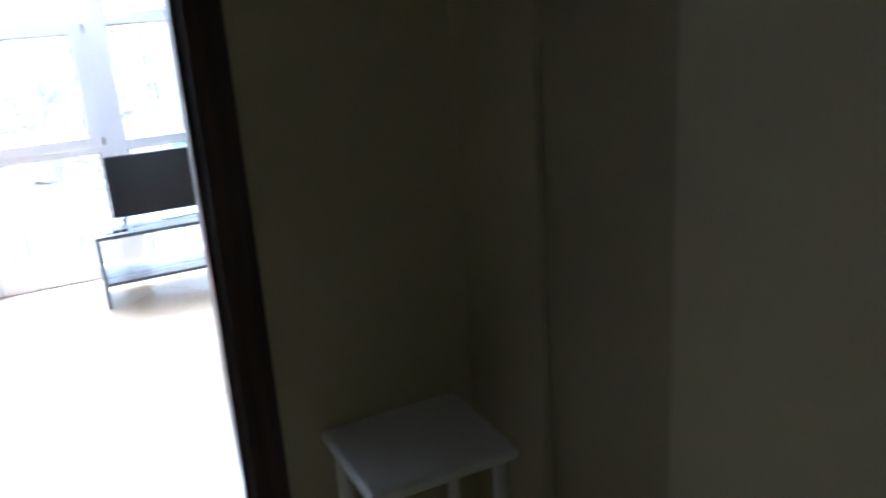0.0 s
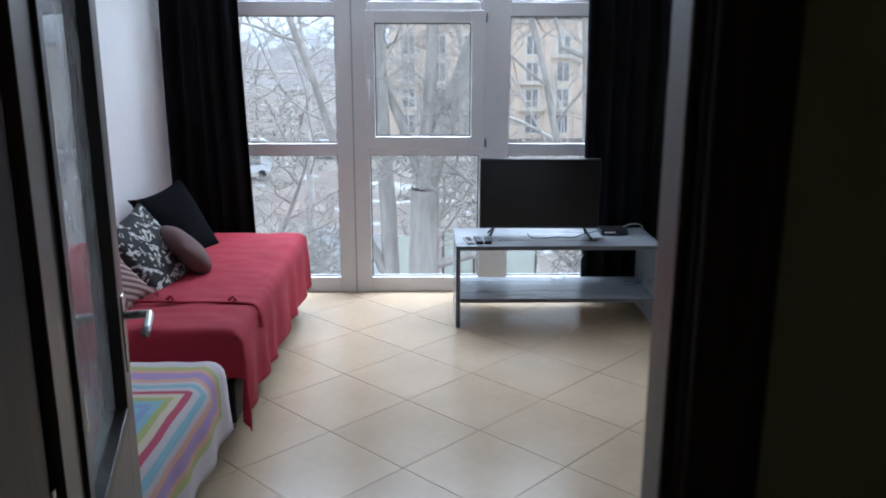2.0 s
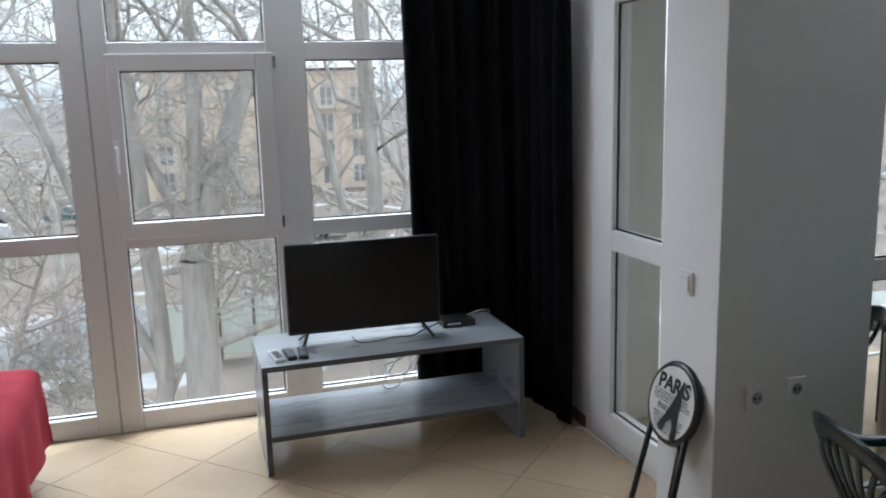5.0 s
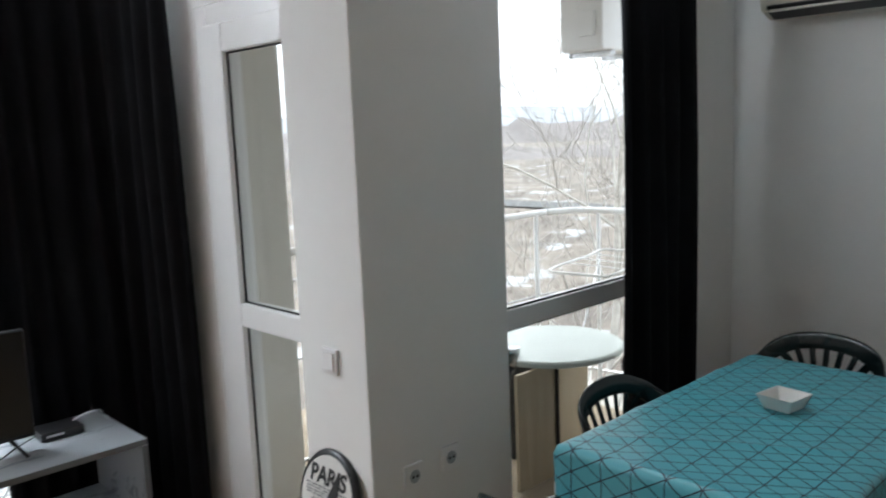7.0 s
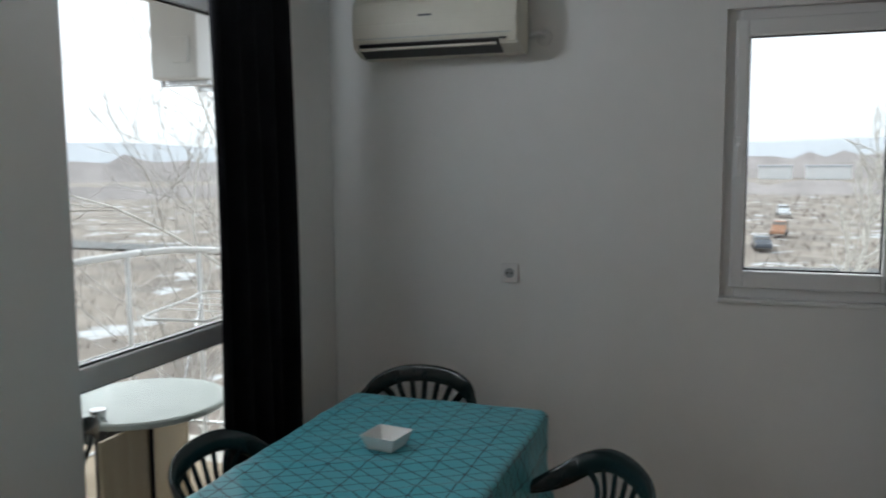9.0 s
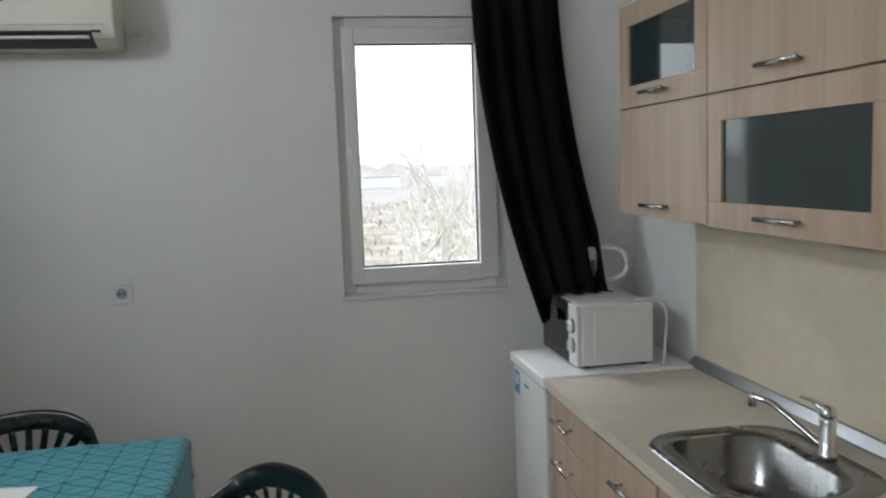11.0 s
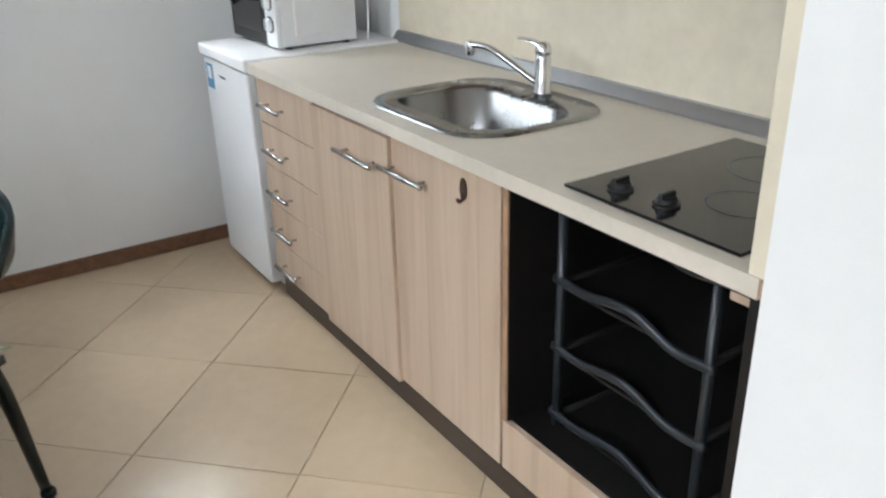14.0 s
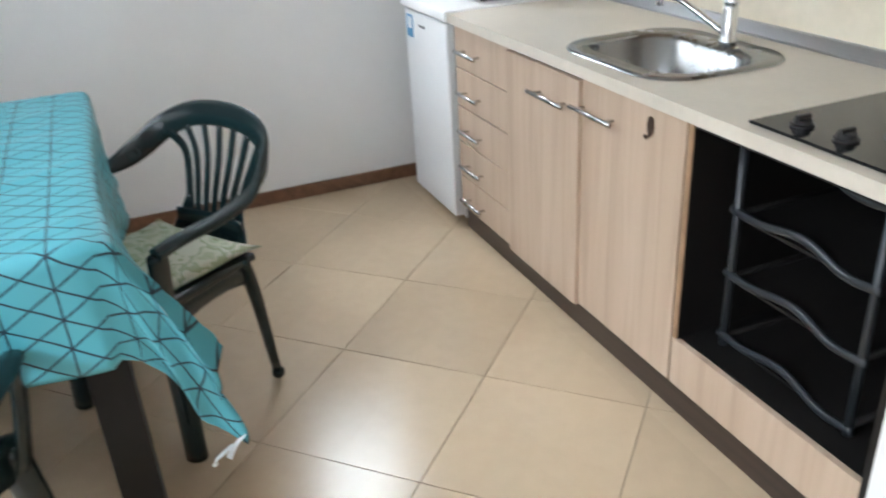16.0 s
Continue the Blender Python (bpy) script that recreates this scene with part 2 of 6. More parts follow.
M_GREEN = material("dark_green_plastic", (0.007, 0.017, 0.018), 0.24, spread=0.05, scale=3, rough_spread=0.03)
M_CHROME = material("chrome", (0.75, 0.76, 0.78), 0.12, 1.0, spread=0.03)
M_STEEL = material("brushed_steel", (0.5, 0.5, 0.5), 0.25, 1.0, spread=0.06, scale=4, stretch=(0.2, 6, 6), bump=0.03, bump_scale=200)
# darker than the other steel: the bowl's dark reflections put into the colour
M_BASIN = material("shaded_sink_steel", (0.32, 0.32, 0.32), 0.26, 1.0, spread=0.1, scale=4, rough_spread=0.04, bump=0.03, bump_scale=200)
M_ALU = material("aluminium_strip", (0.46, 0.47, 0.49), 0.3, 1.0, spread=0.04, stretch=(0.1, 5, 5))
M_FRONT = wood("pale_oak_front", (0.52, 0.4, 0.3), (0.42, 0.31, 0.22), 0.42, grain=24)
M_EDGE = material("brown_raw_edge", (0.35, 0.22, 0.13), 0.6, spread=0.2, scale=20)
M_TOP = material("cream_stone_worktop", (0.6, 0.545, 0.46), 0.36, spread=0.09, scale=4, rough_spread=0.06)
M_SPLASH = material("cream_mottled_splashback", (0.67, 0.6, 0.47), 0.4, spread=0.12, scale=2.6, rough_spread=0.05)
M_CARCASS = material("black_brown_carcass", (0.008, 0.007, 0.0065), 0.55, spread=0.2, specular=0.3)
M_PLINTH = wood("dark_brown_plinth", (0.055, 0.036, 0.026), (0.03, 0.02, 0.015), 0.4, axis="x")
M_WHITE = material("white_enamel", (0.76, 0.77, 0.78), 0.3, spread=0.03, scale=2)
M_AC = material("yellowed_white_plastic", (0.68, 0.65, 0.56), 0.4, spread=0.05, scale=2)
M_PORCELAIN = material("white_porcelain", (0.8, 0.79, 0.76), 0.15, spread=0.03)
M_HOB = material("black_hob_glass", (0.008, 0.008, 0.009), 0.06, spread=0.1)
M_BALC_TILE = material("pale_balcony_tile", (0.5, 0.47, 0.42), 0.5, spread=0.08, scale=3)
M_RENDER = material("pale_outside_render", (0.68, 0.66, 0.6), 0.9, spread=0.05, scale=1.5, bump=0.3, bump_scale=60)


# ---- the shell of the flat ----
W, E, N, S, CEIL = -1.33, 4.19, 9.2, 4.71, 2.62

structure("wall_west", box(W - 0.2, 1.2, -0.05, W, 9.45, 2.9), M_WALL, "plain white painted side wall behind the beds", "wall")
bm = box(W, 4.58, 0, -0.21, S, CEIL)
box(0.69, 4.58, 0, 1.56, S, CEIL, bm=bm)
box(-0.21, 4.58, 2.1, 0.69, S, CEIL, bm=bm)
structure("wall_south", bm, M_WALL, "white painted wall around the entrance doorway", "wall")
structure("wall_kitchen_west", box(1.38, 3.87, 0, 1.56, 4.578, CEIL), M_WALL, "short white wall at the end of the kitchen", "wall")
structure("wall_kitchen_south", box(1.56, 3.87, 0, E, 4.07, CEIL), M_WALL, "white painted wall behind the kitchen units", "wall")
bm = box(E, 3.87, 0, E + 0.25, 7.5, 1.095)
box(E, 3.87, 2.257, E + 0.25, 7.5, CEIL, bm=bm)
box(E, 3.87, 1.095, E + 0.25, 4.65, 2.257, bm=bm)
box(E, 5.365, 1.095, E + 0.25, 7.5, 2.257, bm=bm)
structure("wall_east", bm, M_WALL, "white painted wall with the small window", "wall")
bm = box(1.95, 7.17, 0, 2.6, 7.52, CEIL, 0.004)
structure("pillar", bm, M_WALL, "square white painted pillar between door and window", "pillar")
bm = box(3.72, 7.12, 0, E, 7.4, CEIL)
box(2.6, 7.17, 2.56, 3.72, 7.4, CEIL, bm=bm)
structure("wall_dining_north", bm, M_WALL, "white painted wall beside the balcony window", "wall")
bm = box(2.1, 8.36, 0, 2.3, 9.45, CEIL)
box(2.1, 7.52, 2.22, 2.3, 8.36, CEIL, bm=bm)
structure("wall_living_east", bm, M_WALL, "white painted wall strip beside the balcony door", "wall")
structure("wall_balcony_side", box(2.302, 8.42, -0.25, 2.52, 9.45, 2.9), M_RENDER, "pale rendered wall at the side of the balcony", "wall")
structure("ceiling", box(W - 0.2, 1.2, CEIL, E + 0.25, 9.45, CEIL + 0.25), M_CEIL, "plain white painted ceiling", "ceiling")

# the dark hall behind the door
bm = box(1.31, 4.18, 0, 1.378, 4.578, CEIL)
box(1.31, 1.2, 0, 1.378, 3.73, CEIL, bm=bm)
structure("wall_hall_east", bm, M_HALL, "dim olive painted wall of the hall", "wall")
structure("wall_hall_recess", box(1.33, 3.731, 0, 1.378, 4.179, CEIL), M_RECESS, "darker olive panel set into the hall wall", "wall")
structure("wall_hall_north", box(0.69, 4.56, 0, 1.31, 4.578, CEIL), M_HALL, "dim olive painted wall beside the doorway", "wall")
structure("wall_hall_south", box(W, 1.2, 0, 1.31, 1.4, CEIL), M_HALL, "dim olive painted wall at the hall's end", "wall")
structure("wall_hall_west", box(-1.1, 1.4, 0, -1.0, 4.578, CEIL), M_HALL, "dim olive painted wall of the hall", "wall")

# floor slab, with the tiles laid on it at the end of the file
floor = structure("floor", box(W - 0.2, 1.2, -0.3, E + 0.25, 9.45, -0.006), M_GROUT, "floor of diagonal glossy beige tiles", "floor")

# skirting
def skirting(x0, y0, x1, y1):
    structure("baseboard", box(x0, y0, 0.001, x1, y1, 0.062, 0.004), M_SKIRT, "brown wooden skirting board along the wall", "baseboard")


skirting(E - 0.015, 4.07, E, 7.12)
skirting(1.935, 7.155, 1.95, 7.5)
skirting(1.95, 7.155, 2.6, 7.17)
skirting(2.085, 8.4, 2.1, 9.15)
skirting(3.72, 7.105, E - 0.015, 7.12)
skirting(0.76, S, 1.5, S + 0.015)
skirting(W, 4.72, W + 0.015, 9.15)


# ---- windows and doors ----
def frame_bars(bars, across, axis, depth0, depth1, material_used, parent, name="frame_bar", bevel=0.006):
    """Bars (a0, z0, a1, z1) of a window in the plane of axis."""
    for a0, z0, a1, z1 in bars:
        if axis == "y":
            bm = box(a0, depth0, z0, a1, depth1, z1, bevel)
        else:
            bm = box(depth0, a0, z0, depth1, a1, z1, bevel)
        part(name, bm, material_used, parent)


def pane(a0, z0, a1, z1, axis, d, parent, name="pane", material_used=None, gasket=True):
    bm = box(a0, d - 0.004, z0, a1, d + 0.004, z1) if axis == "y" else box(d - 0.004, a0, z0, d + 0.004, a1, z1)
    ob = part(name, bm, material_used or M_GLASS, parent)
    ob.visible_shadow = False
    if gasket:
        g = 0.007
        bm = bmesh.new()
        for b0, y0, b1, y1 in ((a0, z0, a1, z0 + g), (a0, z1 - g, a1, z1), (a0, z0 + g, a0 + g, z1 - g), (a1 - g, z0 + g, a1, z1 - g)):
            if axis == "y":
                box(b0, d - 0.012, y0, b1, d - 0.005, y1, bm=bm)
            else:
                box(d - 0.012, b0, y0, d - 0.005, b1, y1, bm=bm)
        part("gasket", bm, M_RUBBER, parent)
    return ob


def lever(x, y, z, dx, parent, axis="y"):
    """A small window handle with its plate, hanging down."""
    if axis == "y":
        bm = box(x - 0.014, y - 0.012, z - 0.035, x + 0.014, y, z + 0.035, 0.004)
        tube([(x, y - 0.01, z), (x, y - 0.04, z), (x, y - 0.045, z - 0.02), (x, y - 0.045, z - 0.12)], 0.009, n=8, bm=bm, up=(1, 0, 0))
    else:
        bm = box(x - 0.012, y - 0.014, z - 0.035, x, y + 0.014, z + 0.035, 0.004)
        tube([(x - 0.01, y, z), (x - 0.04, y, z), (x - 0.045, y, z - 0.02), (x - 0.045, y, z - 0.12)], 0.009, n=8, bm=bm, up=(0, 1, 0))
    part("handle", bm, M_PVC, parent)


# glazed front of the living room
win = thing("window_1", 0.4, N, 0, "floor-length white plastic window wall with three columns of panes", "window", kind="structure")
Y0, Y1 = N - 0.03, N + 0.06
posts = ((W, -1.02), (-0.245, -0.03), (0.705, 0.9), (1.66, 2.1))
frame_bars([(a, 0, b, 2.56) for a, b in posts], None, "y", Y0, Y1, M_PVC, win, "mullion")
for a, b in ((-1.02, -0.245), (-0.03, 0.705), (0.9, 1.66)):
    frame_bars([(a, 0, b, 0.105), (a, 0.955, b, 1.035), (a, 1.86, b, 1.95), (a, 2.5, b, CEIL)], None, "y", Y0 + 0.006, Y1, M_PVC, win, "transom")
    for z0, z1 in ((0.105, 0.955), (1.95, 2.5)):
        pane(a, z0, b, z1, "y", N + 0.02, win)
for a, b in ((-1.02, -0.245), (0.9, 1.66)):
    pane(a, 1.035, b, 1.86, "y", N + 0.02, win)
# joint lines between the coupled frames
for x in (-0.137, 0.8):
    part("joint_strip", box(x - 0.004, Y0 - 0.003, 0, x + 0.004, Y0 + 0.001, 2.56), M_STAND if x < 0 else M_PVC, win)
# opening sash of the middle column
sash = part("sash", box(-0.05, Y0 - 0.02, 1.0, 0.012, Y0 + 0.05, 1.895, 0.006), M_PVC, win)
for a0, z0, a1, z1 in ((0.645, 1.0, 0.735, 1.895), (0.012, 1.0, 0.645, 1.082), (0.012, 1.815, 0.645, 1.895)):
    part("sash_bar", box(a0, Y0 - 0.0195, z0, a1, Y0 + 0.049, z1, 0.006), M_PVC, win)
pane(0.012, 1.082, 0.645, 1.815, "y", N + 0.005, win)
part("hinge", box(0.737, Y0 - 0.016, 1.01, 0.75, Y0, 1.07, 0.003), M_STEEL, win)
part("hinge", box(0.737, Y0 - 0.016, 1.82, 0.75, Y0, 1.88, 0.003), M_STEEL, win)
lever(-0.03, Y0 - 0.02, 1.45, 0, win)

# small window of the east wall
win = thing("window_2", E + 0.05, 5.0, 1.095, "white plastic tilting window with a narrow sill", "window", kind="structure")
X0, X1 = E + 0.03, E + 0.1
frame_bars([(4.65, 1.1, 4.70, 2.257), (5.315, 1.1, 5.365, 2.257), (4.70, 1.1, 5.315, 1.155), (4.70, 2.205, 5.315, 2.257)], None, "x", X0, X1, M_PVC, win)
frame_bars([(4.69, 1.145, 4.772, 2.215), (5.28, 1.145, 5.328, 2.215), (4.772, 1.145, 5.28, 1.215), (4.772, 2.15, 5.28, 2.215)], None, "x", X0 - 0.02, X1 - 0.01, M_PVC, win, "sash_bar")
pane(4.772, 1.215, 5.28, 2.15, "x", X0 + 0.02, win)
part("sill", box(E - 0.012, 4.64, 1.085, E + 0.1, 5.375, 1.1, 0.003), M_PVC, win)
lever(X0 - 0.02, 5.31, 1.72, 0, win, "x")
part("hinge", box(X0 - 0.02, 4.672, 1.17, X0, 4.688, 1.24, 0.003), M_PVC, win)

# balcony door
door = thing("door_2", 2.15, 7.94, 0, "closed white plastic balcony door with two glass panes", "door", kind="structure")
frame_bars([(8.27, 0, 8.36, 2.22), (7.52, 0, 7.59, 2.22), (7.59, 2.13, 8.27, 2.22), (7.59, 0, 8.27, 0.055)], None, "x", 2.1, 2.17, M_PVC, door)
frame_bars([(8.14, 0.05, 8.275, 2.14), (7.58, 0.05, 7.68, 2.14), (7.68, 0.05, 8.14, 0.175), (7.68, 0.95, 8.14, 1.045), (7.68, 2.03, 8.14, 2.14)], None, "x", 2.085, 2.16, M_PVC, door, "sash_bar")
pane(7.68, 0.175, 8.14, 0.95, "x", 2.12, door)
pane(7.68, 1.045, 8.14, 2.03, "x", 2.12, door)

part("pull_handle", tube([(2.085, 7.63, 1.04), (2.05, 7.625, 1.02), (2.045, 7.62, 0.97), (2.05, 7.625, 0.92), (2.085, 7.63, 0.9)], 0.008, n=8), M_STEEL, door, "curved grey pull handle", smooth=True)

# balcony window of the dining corner
win = thing("window_3", 3.16, 7.3, 0, "floor-length white plastic balcony window", "window", kind="structure")
frame_bars([(2.6, 0, 2.66, 2.56), (3.66, 0, 3.72, 2.56)], None, "y", 7.27, 7.34, M_PVC, win)
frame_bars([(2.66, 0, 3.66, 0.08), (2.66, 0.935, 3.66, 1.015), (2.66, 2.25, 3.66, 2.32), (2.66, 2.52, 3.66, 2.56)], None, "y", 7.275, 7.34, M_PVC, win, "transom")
pane(2.66, 0.08, 3.66, 0.935, "y", 7.3, win)
pane(2.66, 1.015, 3.66, 2.25, "y", 7.3, win)
# unseen top pane, added to give the inner sky lamp an opening
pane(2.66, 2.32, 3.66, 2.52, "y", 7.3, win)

# entrance doorway and its open leaf
fr = thing("door_frame", 0.24, 4.65, 0, "dark wenge door frame of the doorway", "door frame", kind="structure")
part("jamb", box(0.65, 4.57, 0, 0.69, 4.712, 2.1, 0.003), M_WENGE, fr)
part("jamb", box(-0.21, 4.57, 0, -0.17, 4.712, 2.1, 0.003), M_WENGE, fr)
part("head", box(-0.17, 4.57, 2.06, 0.65, 4.712, 2.1, 0.003), M_WENGE, fr)
part("door_stop", box(0.636, 4.585, 0, 0.65, 4.65, 2.06, 0.003), M_WENGE, fr)
for a, b in ((0.655, 0.745), (-0.265, -0.175)):
    part("architrave", box(a, 4.555, 0, b, 4.5695, 2.16, 0.004), M_WENGE, fr)
    part("architrave", box(a + 0.01, 4.7125, 0, b, 4.727, 2.16, 0.004), M_WENGE, fr)
part("architrave", box(-0.175, 4.555, 2.07, 0.655, 4.5695, 2.16, 0.004), M_WENGE, fr)
part("architrave", box(-0.175, 4.7125, 2.07, 0.655, 4.727, 2.16, 0.004), M_WENGE, fr)

leaf = thing("door_leaf", -0.18, 4.735, 0, "open dark wenge door with a tall glass panel", "door", turn=104)
D = 0.02
def leaf_part(name, a0, z0, a1, z1, d, mat, label=""):
    return part(name, box(a0, -d, z0, a1, d, z1, 0.002), mat, leaf, label, local=True)


leaf_part("stile", 0.0, 0.01, 0.13, 2.05, D, M_WENGE)
leaf_part("stile", 0.67, 0.01, 0.8, 2.05, D, M_WENGE)
leaf_part("bottom_panel", 0.13, 0.01, 0.67, 0.86, D, M_WENGE)
leaf_part("top_rail", 0.13, 1.93, 0.67, 2.05, D, M_WENGE)
for a0, z0, a1, z1 in ((0.125, 0.85, 0.16, 1.94), (0.64, 0.85, 0.675, 1.94), (0.16, 0.85, 0.64, 0.88), (0.16, 1.91, 0.64, 1.94)):
    leaf_part("glazing_bead", a0, z0, a1, z1, D + 0.008, M_WENGE_BLACK, "black glazing bead")
# lighter tint and diffuse share paint in the white wall seen in the pane
M_DOOR_PANE = pane_glass("grey_door_glass", (0.68, 0.73, 0.75), 0.32)
leaf_part("pane", 0.16, 0.88, 0.64, 1.91, 0.003, M_DOOR_PANE, "grey tinted glass")
for s in (-1, 1):
    part("rosette", box(0.725, s * D, 0.93, 0.765, s * (D + 0.006), 1.11, 0.002), M_STEEL, leaf, "steel handle plate", local=True)
    part("lever_handle", tube([(0.745, s * D, 1.06), (0.745, s * (D + 0.05), 1.06), (0.73, s * (D + 0.06), 1.06), (0.62, s * (D + 0.06), 1.055)], 0.01, n=10, steps=5),
         M_STEEL, leaf, "brushed steel lever", local=True, smooth=True)
part("lock_edge", box(0.7995, -0.011, 0.92, 0.802, 0.011, 1.12), M_STEEL, leaf, "steel lock plate", local=True)
for z in (0.25, 1.0, 1.8):
    part("hinge", tube([(-0.012, 0.0, z - 0.05), (-0.012, 0.0, z + 0.05)], 0.009, n=8, steps=1), M_STEEL, leaf, local=True)


# ---- curtains ----
def curtain(name, line, top, bottom, folds, depth, label, squeeze=None):
    """Hanging cloth along a line of plan points, with folds that deepen downwards."""
    pts = curve_points([(x, y, 0) for x, y in line], 8)
    cum = [0.0]
    for a, b in zip(pts, pts[1:]):
        cum.append(cum[-1] + (b - a).length)

    def along(s):
        s *= cum[-1]
        for i in range(len(pts) - 1):
            if s <= cum[i + 1] + 1e-9:
                u = (s - cum[i]) / max(1e-9, cum[i + 1] - cum[i])
                d = (pts[i + 1] - pts[i]).normalized()
                return pts[i].lerp(pts[i + 1], u), Vector((d.y, -d.x, 0))
        return pts[-1], Vector((0, -1, 0))

    def where(u, v):
        s = squeeze(u, v) if squeeze else u
        p, side = along(min(1, max(0, s)))
        z = top + (bottom - top) * v
        a = depth * (0.45 + 0.55 * min(1, v * 3)) * (math.sin(u * folds * 2 * math.pi + wavy(u * 7, v * 1.2, 3.1, 1, 1.4)) + 0.35 * math.sin(u * folds * 4.7 + v * 2))
        z += 0.012 * math.sin(u * folds * 2 * math.pi) * v
        return p + side * a + Vector((0, 0, z))

    ob = thick(part(name, sheet(int(folds * 14), 26, where), M_CURTAIN), 0.003)
    return tagged(ob, label, "curtain")


curtain("curtain", [(W + 0.02, 9.02), (-1.05, 9.0), (-0.78, 8.98)], 2.56, 0.02, 5, 0.03,
        "long black curtain gathered beside the red bed", lambda u, v: u * (0.9 + 0.12 * v))
curtain("curtain", [(1.36, 8.99), (1.75, 8.98), (1.95, 8.86), (2.0, 8.6), (2.01, 8.42)], 2.56, 0.02, 9, 0.028,
        "long black curtain drawn around the corner behind the television", lambda u, v: 0.03 * v + u * (1 - 0.03 * v))
curtain("curtain", [(3.155, 7.07), (3.45, 7.06), (3.78, 7.07)], 2.56, 0.02, 5, 0.028,
        "long black curtain hanging beside the balcony window", lambda u, v: 0.02 * (1 - v) + u * (0.91 + 0.07 * v))


def short_where(u, v):
    """The short curtain of the small window, swept aside over the microwave."""
    z = 2.56 + (1.0 - 2.56) * v
    k = max(0.0, (v - 0.15) / 0.85)
    left = 4.8 - 0.03 * v - 0.16 * k ** 2
    right = 4.43 - 0.03 * v - 0.09 * min(1, v * 1.3) ** 2
    y = left + (right - left) * u
    x = E - 0.05 - 0.02 * v - 0.26 * k ** 2 - 0.02 * math.sin(u * 4 * 2 * math.pi + v) - 0.012 * math.sin(u * 9 + v * 3)
    z += 0.05 * max(0, v - 0.9) * math.sin(u * 8) - 0.02 * u * v
    return Vector((x, y, max(z, 1.106) if y < 4.56 else z))


tagged(thick(part("curtain", sheet(50, 30, short_where), M_CURTAIN), 0.003), "short black curtain pushed aside above the microwave", "curtain")

for name, a, b in (("curtain_rail", (W, 8.98), (2.0, 8.98)), ("curtain_rail", (2.6, 7.06), (E - 0.01, 7.06))):
    tagged(part(name, box(a[0], a[1] - 0.02, 2.585, b[0], b[1] + 0.02, CEIL - 0.001, 0.003), M_PVC), "white ceiling curtain rail", "curtain rail")
tagged(part("curtain_rail", box(E - 0.09, 4.2, 2.585, E - 0.05, 5.45, CEIL - 0.001, 0.003), M_PVC), "white ceiling curtain rail above the small window", "curtain rail")



# ---- living room ----
# red bed
bed = thing("day_bed", -0.88, 7.87, 0, "low day bed covered with a red cloth along the wall", "bed")
part("base", box(W + 0.02, 6.98, 0.06, -0.48, 8.8, 0.26, 0.01), M_CARCASS, bed, "dark bed base")
part("mattress", box(W + 0.02, 6.95, 0.262, -0.46, 8.8, 0.485, 0.05, segments=4), M_CARCASS, bed)
for x in (W + 0.08, -0.54):
    for y in (7.05, 8.72):
        part("leg", box(x - 0.03, y - 0.03, 0, x + 0.03, y + 0.03, 0.06), M_BLACK, bed)


def drape(x0, x1, y0, y1, top, drop_e, drop_s, drop_n, r, seed, sag=0.012, flare=0.03):
    """A cloth laid over a bed: flat on top, hanging over the east, south and north edges, with soft folds."""
    we, ws, wnn = drop_e, drop_s, drop_n
    lx, ly = (x1 - x0) + we, ws + (y1 - y0) + wnn

    def where(u, v):
        a, b = u * lx, v * ly - ws
        x = x0 + min(a, x1 - x0)
        over_e = max(0.0, a - (x1 - x0))
        y = y0 + min(max(b, 0), y1 - y0)
        over_s, over_n = max(0.0, -b), max(0.0, b - (y1 - y0))
        z = top + wavy(a, b, seed, 2.3, sag) + wavy(a, b, seed, 7, sag * 0.4) + abs(wavy(a * 0.6, b, seed, 9, sag * 0.6))
        fall = max(over_e, over_s, over_n)
        out = r * math.sin(min(1.0, fall / (2.2 * r)) * math.pi / 2)
        ripple = flare * min(1, fall / 0.15)
        if over_e:
            x += out + ripple * (math.sin(b * 21 + wavy(b, seed, 1, 2, 2.5)) * 0.5 + 0.6 + wavy(b, fall, seed, 5, 0.7)) * (fall / drop_e if drop_e else 0)
        if over_s:
            y -= out + ripple * (math.sin(a * 13 + seed) * 0.5 + 0.5) * (fall / max(drop_s, 0.01))
        if over_n:
            y += out
        z -= max(0.0, fall - 0.4 * out)
        if over_e and over_s:
            z -= 0.35 * min(over_e, over_s)
        return Vector((x, y, max(0.02, z)))

    return where, lambda u, v: (u * lx, v * ly - ws)


where, flat = drape(W + 0.01, -0.46, 6.95, 8.8, 0.5, 0.37, 0.2, 0.12, 0.035, 4.0, sag=0.016, flare=0.026)
cloth = thing("bed_cover", -0.88, 7.9, 0.5, "crumpled red cloth spread over the day bed", "bed cover")
thick(part("cloth", sheet(56, 90, where, uv=flat), M_RED, cloth, smooth=True), 0.004)
# a raised seam across the cover, with its two ties
part("seam", tube([(W + 0.3, 7.31, 0.512), (-1.0, 7.32, 0.515), (-0.75, 7.31, 0.513), (-0.5, 7.3, 0.512), (-0.43, 7.29, 0.49), (-0.41, 7.28, 0.4)], 0.012, 0.007, n=6), M_RED, cloth, smooth=True)
for x, y in ((-0.84, 7.33), (-0.55, 7.32)):
    bm = tube([(x - 0.02, y, 0.517), (x, y + 0.015, 0.532), (x + 0.02, y - 0.01, 0.52)], 0.009, 0.006, n=6)
    tube([(x, y, 0.525), (x + 0.01, y - 0.03, 0.518)], 0.006, 0.004, n=6, bm=bm)
    part("tie", bm, M_RED, cloth, smooth=True)

